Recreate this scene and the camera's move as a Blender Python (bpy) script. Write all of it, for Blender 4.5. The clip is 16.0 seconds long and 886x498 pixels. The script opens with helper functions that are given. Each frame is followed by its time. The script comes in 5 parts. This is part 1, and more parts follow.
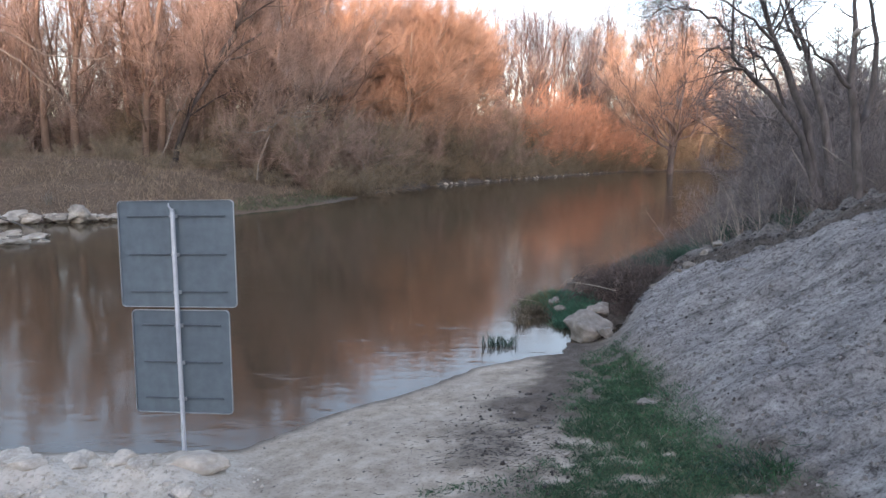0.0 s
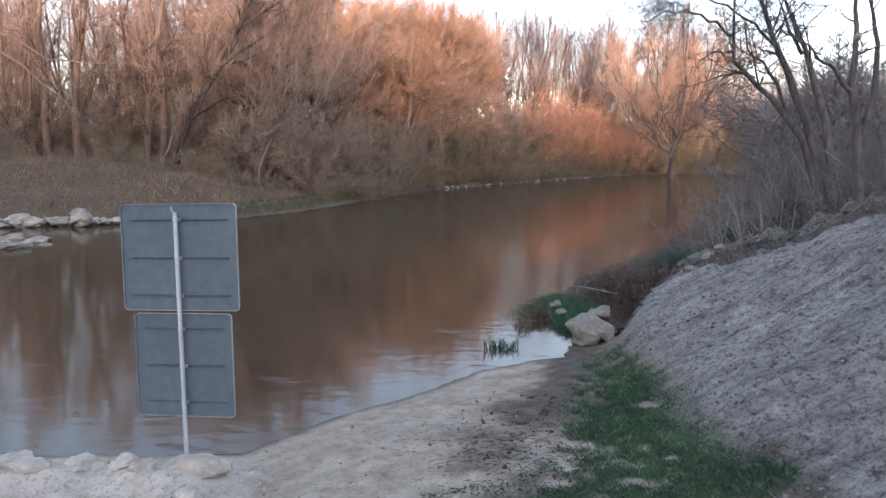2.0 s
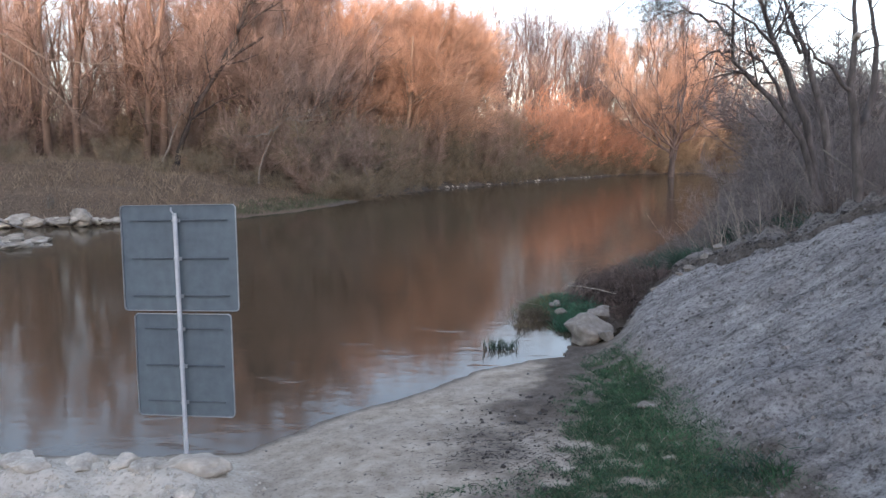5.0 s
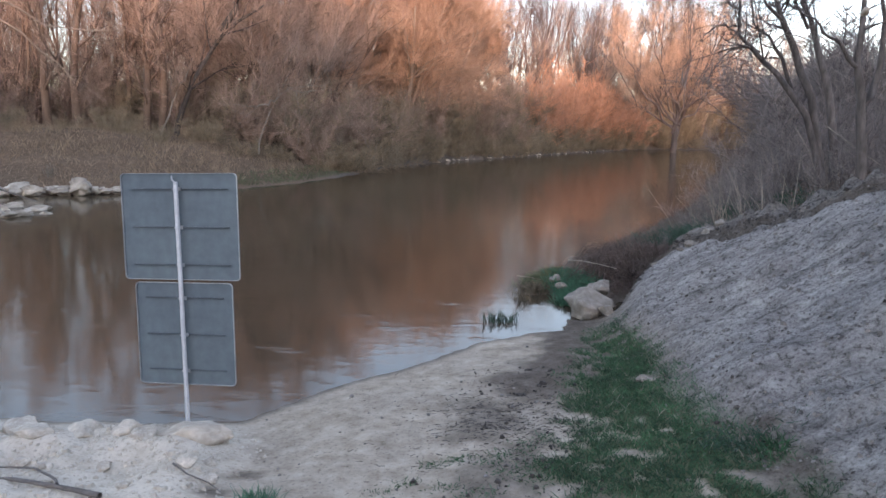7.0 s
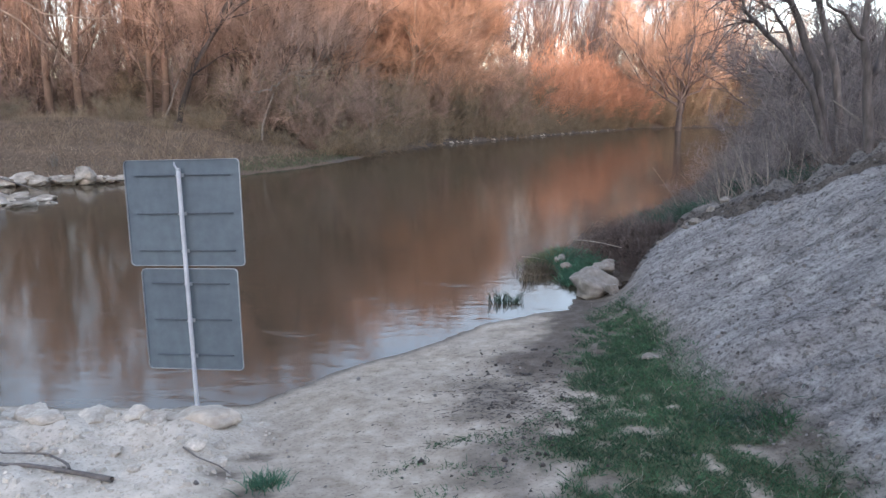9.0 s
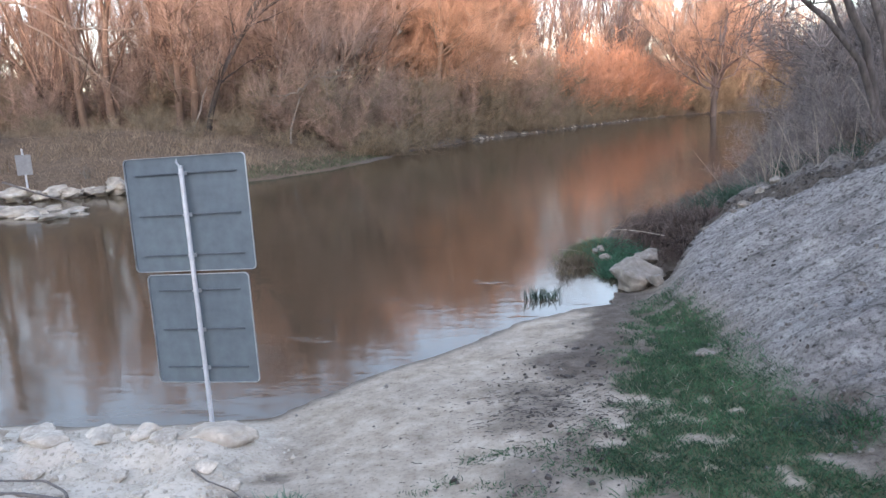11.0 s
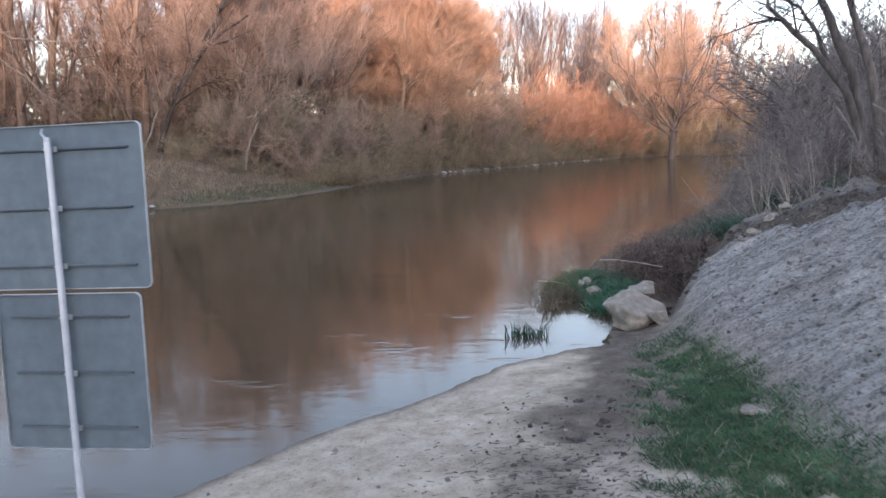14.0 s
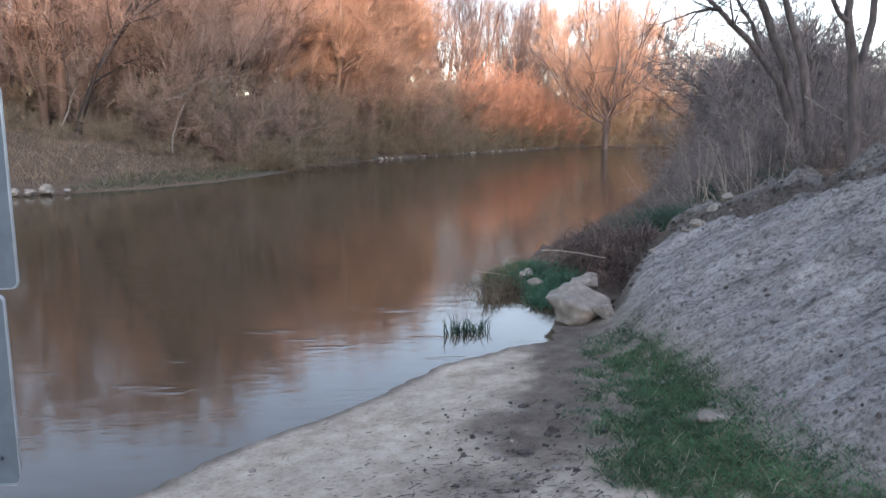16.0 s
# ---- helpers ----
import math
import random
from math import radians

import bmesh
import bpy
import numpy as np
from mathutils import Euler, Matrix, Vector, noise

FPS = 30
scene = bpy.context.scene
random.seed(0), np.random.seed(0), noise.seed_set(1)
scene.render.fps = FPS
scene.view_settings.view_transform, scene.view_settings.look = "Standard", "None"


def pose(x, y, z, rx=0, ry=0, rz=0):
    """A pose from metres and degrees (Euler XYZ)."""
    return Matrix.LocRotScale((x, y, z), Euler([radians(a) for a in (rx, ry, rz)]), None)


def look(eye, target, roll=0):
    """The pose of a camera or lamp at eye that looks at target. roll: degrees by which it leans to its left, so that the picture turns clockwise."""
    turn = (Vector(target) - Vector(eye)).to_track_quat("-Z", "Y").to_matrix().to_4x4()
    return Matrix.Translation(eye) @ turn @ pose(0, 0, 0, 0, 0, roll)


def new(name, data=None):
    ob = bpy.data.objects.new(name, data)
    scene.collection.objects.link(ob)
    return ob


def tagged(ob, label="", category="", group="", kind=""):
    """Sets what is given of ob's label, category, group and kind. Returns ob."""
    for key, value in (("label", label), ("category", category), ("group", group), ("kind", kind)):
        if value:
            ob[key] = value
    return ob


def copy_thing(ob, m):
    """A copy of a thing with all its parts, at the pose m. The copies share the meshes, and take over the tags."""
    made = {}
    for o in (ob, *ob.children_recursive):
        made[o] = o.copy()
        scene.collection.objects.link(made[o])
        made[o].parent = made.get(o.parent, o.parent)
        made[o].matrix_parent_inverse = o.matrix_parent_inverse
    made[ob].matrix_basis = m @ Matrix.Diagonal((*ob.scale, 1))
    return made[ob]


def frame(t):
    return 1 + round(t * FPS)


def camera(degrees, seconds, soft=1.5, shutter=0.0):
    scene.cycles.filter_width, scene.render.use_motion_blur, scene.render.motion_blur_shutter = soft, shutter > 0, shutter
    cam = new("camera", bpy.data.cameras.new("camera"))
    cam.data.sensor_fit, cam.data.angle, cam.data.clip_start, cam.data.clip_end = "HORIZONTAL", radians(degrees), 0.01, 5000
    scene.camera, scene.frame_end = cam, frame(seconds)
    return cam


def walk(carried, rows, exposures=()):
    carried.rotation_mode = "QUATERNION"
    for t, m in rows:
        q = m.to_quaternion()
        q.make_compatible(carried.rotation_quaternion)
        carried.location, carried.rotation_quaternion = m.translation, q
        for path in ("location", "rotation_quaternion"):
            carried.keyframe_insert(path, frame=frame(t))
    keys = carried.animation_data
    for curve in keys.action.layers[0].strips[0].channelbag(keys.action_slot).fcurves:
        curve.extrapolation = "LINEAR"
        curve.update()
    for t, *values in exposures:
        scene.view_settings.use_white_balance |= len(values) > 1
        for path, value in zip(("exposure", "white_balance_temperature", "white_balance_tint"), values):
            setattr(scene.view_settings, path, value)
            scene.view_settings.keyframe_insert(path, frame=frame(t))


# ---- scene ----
cam = camera(65.0, 16.0, soft=1.5, shutter=0.8)
EXPOSURES = [(0, 2.72, 6150, 21), (3.5, 2.62, 6150, 21), (7, 2.7, 6150, 21), (9, 2.9, 6150, 21), (11.4, 3.16, 6150, 21), (12.6, 2.98, 6150, 21), (14.5, 2.92, 6150, 21), (16, 2.88, 6150, 21)]
PATH = [
    (0, (0.419, -0.136, 2.082), (0.346, 1.845, 1.817), 0.5),
    (0.5, (0.413, -0.139, 2.083), (0.334, 1.841, 1.813), 0.6),
    (1, (0.414, -0.137, 2.081), (0.331, 1.845, 1.832), 0.4),
    (1.5, (0.419, -0.15, 2.085), (0.329, 1.832, 1.836), 0.3),
    (2, (0.412, -0.142, 2.083), (0.336, 1.84, 1.828), 0.5),
    (2.5, (0.416, -0.153, 2.08), (0.331, 1.829, 1.822), 0.5),
    (3, (0.419, -0.156, 2.089), (0.342, 1.826, 1.831), 0.3),
    (3.5, (0.416, -0.153, 2.09), (0.344, 1.829, 1.837), 0.4),
    (4, (0.42, -0.16, 2.095), (0.349, 1.822, 1.842), 0.6),
    (6.5, (0.424, -0.157, 2.08), (0.337, 1.819, 1.779), 0.1),
    (7, (0.412, -0.151, 2.077), (0.337, 1.82, 1.746), 1.1),
    (7.5, (0.417, -0.139, 2.066), (0.341, 1.83, 1.725), 0.7),
    (8, (0.405, -0.146, 2.072), (0.324, 1.822, 1.724), 0.2),
    (8.5, (0.409, -0.139, 2.065), (0.319, 1.825, 1.696), 0.3),
    (9, (0.423, -0.154, 2.069), (0.333, 1.808, 1.689), -0.0),
    (9.2, (0.425, -0.114, 2.059), (0.322, 1.848, 1.684), -0.2),
    (11.3, (0.446, 0.302, 1.95), (0.255, 2.255, 1.567), -2.8),
    (11.5, (0.448, 0.341, 1.939), (0.321, 2.307, 1.593), -2.7),
    (11.7, (0.415, 0.412, 1.916), (0.421, 2.394, 1.649), -1.7),
    (11.8, (0.399, 0.447, 1.905), (0.42, 2.424, 1.608), -2.2),
    (12, (0.366, 0.517, 1.882), (0.411, 2.47, 1.455), -1.3),
    (12.2, (0.361, 0.616, 1.858), (0.314, 2.576, 1.46), -2.3),
    (12.3, (0.358, 0.666, 1.847), (0.262, 2.628, 1.47), -2.1),
    (12.5, (0.353, 0.766, 1.823), (0.16, 2.737, 1.55), -0.8),
    (12.7, (0.356, 0.822, 1.81), (0.195, 2.786, 1.47), -1.9),
    (12.8, (0.358, 0.85, 1.804), (0.211, 2.812, 1.447), -2.1),
    (13, (0.361, 0.905, 1.791), (0.344, 2.879, 1.468), -1.2),
    (13.2, (0.333, 0.977, 1.768), (0.506, 2.949, 1.479), -0.4),
    (13.3, (0.319, 1.013, 1.756), (0.545, 2.969, 1.405), -0.6),
    (13.5, (0.292, 1.085, 1.733), (0.523, 3.021, 1.29), -1.0),
    (13.7, (0.278, 1.198, 1.703), (0.432, 3.153, 1.308), -0.7),
    (13.8, (0.272, 1.255, 1.688), (0.354, 3.221, 1.33), -1.0),
    (14, (0.259, 1.369, 1.657), (0.19, 3.347, 1.375), -0.9),
    (14.2, (0.267, 1.435, 1.655), (0.255, 3.403, 1.3), -1.0),
    (14.3, (0.271, 1.468, 1.654), (0.274, 3.437, 1.308), -1.3),
    (14.5, (0.28, 1.533, 1.652), (0.376, 3.502, 1.312), -1.8),
    (14.7, (0.261, 1.604, 1.643), (0.417, 3.579, 1.369), -1.3),
    (14.8, (0.251, 1.64, 1.639), (0.452, 3.61, 1.36), 0.3),
    (15, (0.233, 1.71, 1.63), (0.423, 3.674, 1.305), -0.3),
    (15.2, (0.236, 1.734, 1.625), (0.359, 3.708, 1.322), 0.6),
    (15.3, (0.238, 1.747, 1.622), (0.319, 3.719, 1.303), 0.1),
    (15.5, (0.241, 1.771, 1.616), (0.362, 3.744, 1.313), 0.4),
    (15.7, (0.249, 1.774, 1.619), (0.371, 3.747, 1.315), 0.7),
    (16, (0.26, 1.779, 1.624), (0.373, 3.75, 1.304), 0.1),
]
walk(cam, [(t, look(eye, target, roll)) for t, eye, target, roll in PATH], EXPOSURES)

# ---- light ----
SUN_TRAVEL = Vector((-0.12, 0.993, -0.114)).normalized()
world = bpy.data.worlds.new("world")
scene.world = world
world.use_nodes = True
wn = world.node_tree.nodes
sky = wn.new("ShaderNodeTexSky")
sky.sky_type, sky.sun_disc = "NISHITA", False
sky.sun_elevation, sky.sun_rotation = radians(6.5), math.atan2(-SUN_TRAVEL.x, -SUN_TRAVEL.y)
sky.air_density, sky.dust_density, sky.ozone_density = 1.0, 1.0, 1.25
wn["Background"].inputs["Strength"].default_value = 0.15
veil = wn.new("ShaderNodeHueSaturation")  # thin high haze
veil.inputs["Saturation"].default_value = 0.72
world.node_tree.links.new(sky.outputs[0], veil.inputs["Color"])
world.node_tree.links.new(veil.outputs[0], wn["Background"].inputs[0])
sun = new("sun", bpy.data.lights.new("sun", "SUN"))
sun.data.energy, sun.data.angle, sun.data.color = 1.85, radians(5), (1.0, 0.70, 0.52)
sun.matrix_world = look((0, 0, 60), Vector((0, 0, 60)) + SUN_TRAVEL)

# ---- materials ----


def material(name, rough=0.8):
    m = bpy.data.materials.new(name)
    m.use_nodes = True
    b = m.node_tree.nodes["Principled BSDF"]
    b.inputs["Roughness"].default_value = rough
    b.inputs["Specular IOR Level"].default_value = 0.3
    return m, m.node_tree.nodes, m.node_tree.links, b


def noise_tex(nodes, links, scale, detail=5.0, rough=0.6, stretch=None, turn=0.0):
    co = nodes.new("ShaderNodeTexCoord")
    n = nodes.new("ShaderNodeTexNoise")
    n.inputs["Scale"].default_value, n.inputs["Detail"].default_value = scale, detail
    n.inputs["Roughness"].default_value = rough
    if stretch:
        mp = nodes.new("ShaderNodeMapping")
        mp.inputs["Scale"].default_value = stretch
        spin = nodes.new("ShaderNodeMapping")
        spin.inputs["Rotation"].default_value = (0, 0, radians(turn))
        links.new(co.outputs["Object"], spin.inputs[0])
        links.new(spin.outputs[0], mp.inputs[0])
        links.new(mp.outputs[0], n.inputs["Vector"])
    else:
        links.new(co.outputs["Object"], n.inputs["Vector"])
    return n


def ramp(nodes, links, src, stops):
    r = nodes.new("ShaderNodeValToRGB")
    els = r.color_ramp.elements
    while len(els) < len(stops):
        els.new(0.5)
    for e, (p, c) in zip(els, stops):
        e.position, e.color = p, (*c, 1)
    links.new(src, r.inputs[0])
    return r.outputs[0]


def blend(nodes, links, fac, a, b, mode="MIX"):
    m = nodes.new("ShaderNodeMix")
    m.data_type, m.blend_type = "RGBA", mode
    for sock, v in ((m.inputs[0], fac), (m.inputs[6], a), (m.inputs[7], b)):
        if isinstance(v, (int, float)):
            sock.default_value = v
        elif isinstance(v, tuple):
            sock.default_value = (*v, 1)
        else:
            links.new(v, sock)
    return m.outputs[2]


def bump(nodes, links, b, height, strength, distance):
    n = nodes.new("ShaderNodeBump")
    n.inputs["Strength"].default_value, n.inputs["Distance"].default_value = strength, distance
    links.new(height, n.inputs["Height"])
    links.new(n.outputs[0], b.inputs["Normal"])


def grained(name, dark, light, scale, rough=0.85, bump_by=0.0, stretch=None, piece_vary=0.0, island=0.0):
    """Two scales of grain between a dark and a light colour; pieces or blades may vary one by one."""
    m, nd, ln, b = material(name, rough)
    n1, n2 = noise_tex(nd, ln, scale, 6, stretch=stretch), noise_tex(nd, ln, scale * 0.11, 3, stretch=stretch)
    mid = tuple((p + q) / 2 for p, q in zip(dark, light))
    c = ramp(nd, ln, n1.outputs[0], [(0.3, dark), (0.55, mid), (0.75, light)])
    c2 = ramp(nd, ln, n2.outputs[0], [(0.3, (0.72, 0.72, 0.72)), (0.7, (1.2, 1.2, 1.2))])
    c = blend(nd, ln, 1.0, c, c2, "MULTIPLY")
    if piece_vary or island:
        src = nd.new("ShaderNodeObjectInfo").outputs["Random"] if piece_vary else nd.new("ShaderNodeNewGeometry").outputs["Random Per Island"]
        k = piece_vary or island
        v = ramp(nd, ln, src, [(0.0, (1 - k,) * 3), (1.0, (1 + k,) * 3)])
        c = blend(nd, ln, 1.0, c, v, "MULTIPLY")
    ln.new(c, b.inputs["Base Color"])
    if bump_by:
        bump(nd, ln, b, n1.outputs[0], 0.6, bump_by)
    return m


M_ROCK = grained("pale_limestone", (0.37, 0.32, 0.258), (0.6, 0.532, 0.447), 9, 0.9, 0.02, piece_vary=0.12)
M_FARROCK = grained("tan_limestone", (0.2, 0.172, 0.138), (0.52, 0.462, 0.385), 3.5, 0.9, 0.03, piece_vary=0.2)
M_BUFF = grained("buff_boulder", (0.15, 0.128, 0.105), (0.32, 0.28, 0.235), 7, 0.9, 0.03)
M_DARKROCK = grained("bank_stone", (0.085, 0.07, 0.058), (0.24, 0.2, 0.168), 6, 0.9, 0.02, piece_vary=0.2)
M_STICK = grained("weathered_stick", (0.085, 0.073, 0.065), (0.19, 0.165, 0.15), 25, 0.9, 0.004)
M_PALESTICK = grained("bleached_stick", (0.22, 0.18, 0.14), (0.42, 0.36, 0.30), 18, 0.9, 0.004)
M_DARKBARK = grained("blackish_bark", (0.03, 0.024, 0.02), (0.075, 0.06, 0.05), 5, 0.95)
M_BARK_WOOD = grained("brown_bark", (0.095, 0.062, 0.044), (0.21, 0.145, 0.105), 3, 0.95, 0.0, (1, 1, 0.3))
M_CANE = grained("grey_cane", (0.16, 0.135, 0.11), (0.33, 0.285, 0.235), 12, 0.9)
M_BARK = grained("grey_brown_bark", (0.055, 0.046, 0.042), (0.165, 0.14, 0.128), 13, 0.95, 0.03, (1, 1, 0.3))
M_BARK_FAR = grained("tan_bark", (0.18, 0.13, 0.095), (0.36, 0.265, 0.2), 3, 0.95, 0.0, (1, 1, 0.3))
M_BARK_PALE = grained("pale_poplar_bark", (0.07, 0.052, 0.045), (0.155, 0.118, 0.102), 3, 0.95, 0.0, (1, 1, 0.3))
M_TWIG_BROWN = grained("brown_twigs", (0.213, 0.145, 0.108), (0.426, 0.293, 0.224), 0.6, 0.9, island=0.3)
M_TWIG_ORANGE = grained("orange_willow_twigs", (0.326, 0.200, 0.131), (0.557, 0.341, 0.226), 0.6, 0.85, island=0.25)
M_TWIG_EMBER = grained("red_orange_twigs", (0.35, 0.172, 0.1), (0.58, 0.295, 0.178), 0.6, 0.85, island=0.25)
M_TWIG_OLIVE = grained("olive_twigs", (0.154, 0.119, 0.075), (0.330, 0.248, 0.160), 0.6, 0.9, island=0.3)
M_TWIG_PINK = grained("pinkish_poplar_twigs", (0.16, 0.128, 0.126), (0.29, 0.24, 0.236), 0.6, 0.9, island=0.25)
M_TWIG_GREY = grained("grey_twigs", (0.13, 0.108, 0.098), (0.275, 0.23, 0.208), 0.8, 0.9, island=0.3)
M_DRYGRASS = grained("dry_grass", (0.145, 0.104, 0.07), (0.35, 0.26, 0.178), 1.2, 0.9, island=0.3)
M_GRASS = grained("fresh_grass", (0.018, 0.050, 0.024), (0.063, 0.140, 0.062), 5, 0.7, island=0.45)
M_FARGREEN = grained("faded_grass", (0.057, 0.069, 0.034), (0.149, 0.155, 0.081), 1.5, 0.8, island=0.4)
M_PLANT = grained("lush_plant", (0.033, 0.098, 0.055), (0.085, 0.203, 0.120), 4, 0.6, island=0.4)
M_REED = grained("dark_green_reed", (0.02, 0.045, 0.028), (0.05, 0.095, 0.062), 6, 0.6, island=0.3)
M_SEDGE = grained("brown_sedge", (0.068, 0.057, 0.041), (0.203, 0.162, 0.108), 6, 0.8, island=0.4)
M_OLDCANE = grained("old_bramble_cane", (0.062, 0.046, 0.038), (0.19, 0.142, 0.12), 9, 0.85, island=0.5)
M_WEED = grained("dead_weeds", (0.085, 0.066, 0.056), (0.22, 0.172, 0.145), 1.5, 0.9, island=0.4)
M_BRAMBLE = grained("bramble_stems", (0.06, 0.042, 0.036), (0.17, 0.122, 0.104), 3, 0.9, island=0.4)
M_SOIL = grained("dark_soil", (0.036, 0.03, 0.026), (0.1, 0.086, 0.076), 14, 0.95, 0.008, island=0.3)
M_RUBBLE = grained("chalk_rubble", (0.37, 0.325, 0.265), (0.57, 0.512, 0.435), 12, 0.95, 0.006, island=0.12)
M_CLOD = grained("earth_clod", (0.1, 0.088, 0.08), (0.25, 0.225, 0.205), 20, 0.95, 0.006, island=0.25)


def metal(name, colour, rough, metallic):
    m, nd, ln, b = material(name, rough)
    n = noise_tex(nd, ln, 14, 6)
    big = noise_tex(nd, ln, 2.2, 4, stretch=(1, 1, 0.35))
    c = ramp(nd, ln, n.outputs[0], [(0.35, tuple(v * 0.88 for v in colour)), (0.65, tuple(v * 1.08 for v in colour))])
    c = blend(nd, ln, 1.0, c, ramp(nd, ln, big.outputs[0], [(0.35, (0.86, 0.86, 0.88)), (0.65, (1.08, 1.08, 1.06))]), "MULTIPLY")
    ln.new(c, b.inputs["Base Color"])
    ln.new(ramp(nd, ln, big.outputs[0], [(0.3, (rough - 0.08,) * 3), (0.7, (rough + 0.1,) * 3)]), b.inputs["Roughness"])
    b.inputs["Metallic"].default_value = metallic
    return m


M_BOARD = metal("grey_sheet_metal", (0.121, 0.148, 0.167), 0.55, 0.25)
M_RIM = metal("bare_aluminium_edge", (0.38, 0.395, 0.41), 0.45, 0.5)
# darker than the board: the rails' shadow lines are put into this colour
M_RIB = metal("rail_with_shadow", (0.085, 0.1, 0.115), 0.5, 0.2)
M_POLE = metal("galvanised_steel", (0.55, 0.56, 0.585), 0.45, 0.35)
M_FACE = metal("white_sign_face", (0.21, 0.21, 0.215), 0.6, 0.0)


def water_material():
    m, nd, ln, b = material("river_water", 0.07)
    b.inputs["IOR"].default_value = 1.33
    b.inputs["Specular IOR Level"].default_value = 0.5
    silt = noise_tex(nd, ln, 0.12, 4, stretch=(1, 0.5, 1))
    ln.new(ramp(nd, ln, silt.outputs[0], [(0.3, (0.036, 0.027, 0.016)), (0.7, (0.054, 0.041, 0.026))]), b.inputs["Base Color"])
    r1 = noise_tex(nd, ln, 3.6, 4, 0.55, stretch=(0.6, 1.5, 1))
    r2 = noise_tex(nd, ln, 9, 3, 0.5, stretch=(0.5, 1.4, 1))
    where = noise_tex(nd, ln, 0.35, 2, 0.5, stretch=(0.4, 1.0, 1))
    mask = ramp(nd, ln, where.outputs[0], [(0.45, (0.12,) * 3), (0.68, (1.0,) * 3)])
    fine = blend(nd, ln, 1.0, r2.outputs[0], mask, "MULTIPLY")
    h = blend(nd, ln, 0.25, r1.outputs[0], fine, "MIX")
    cat = noise_tex(nd, ln, 7, 4, 0.6, stretch=(0.3, 1.8, 1))
    rough = blend(nd, ln, 1.0, cat.outputs[0], (1.8, 1.8, 1.8), "MULTIPLY")
    spots = noise_tex(nd, ln, 2.3, 3, 0.55, stretch=(0.4, 1.3, 1))
    h = blend(nd, ln, ramp(nd, ln, spots.outputs[0], [(0.62, (0.0,) * 3), (0.68, (1.0,) * 3)]), h, rough)
    bump(nd, ln, b, h, 0.075, 0.034)
    silty = nd.new("ShaderNodeBsdfDiffuse")
    silty.inputs["Color"].default_value = (0.062, 0.046, 0.03, 1)
    both = nd.new("ShaderNodeMixShader")
    both.inputs[0].default_value = 0.22
    ln.new(b.outputs[0], both.inputs[1])
    ln.new(silty.outputs[0], both.inputs[2])
    ln.new(both.outputs[0], nd["Material Output"].inputs["Surface"])
    return m


M_WATER = water_material()


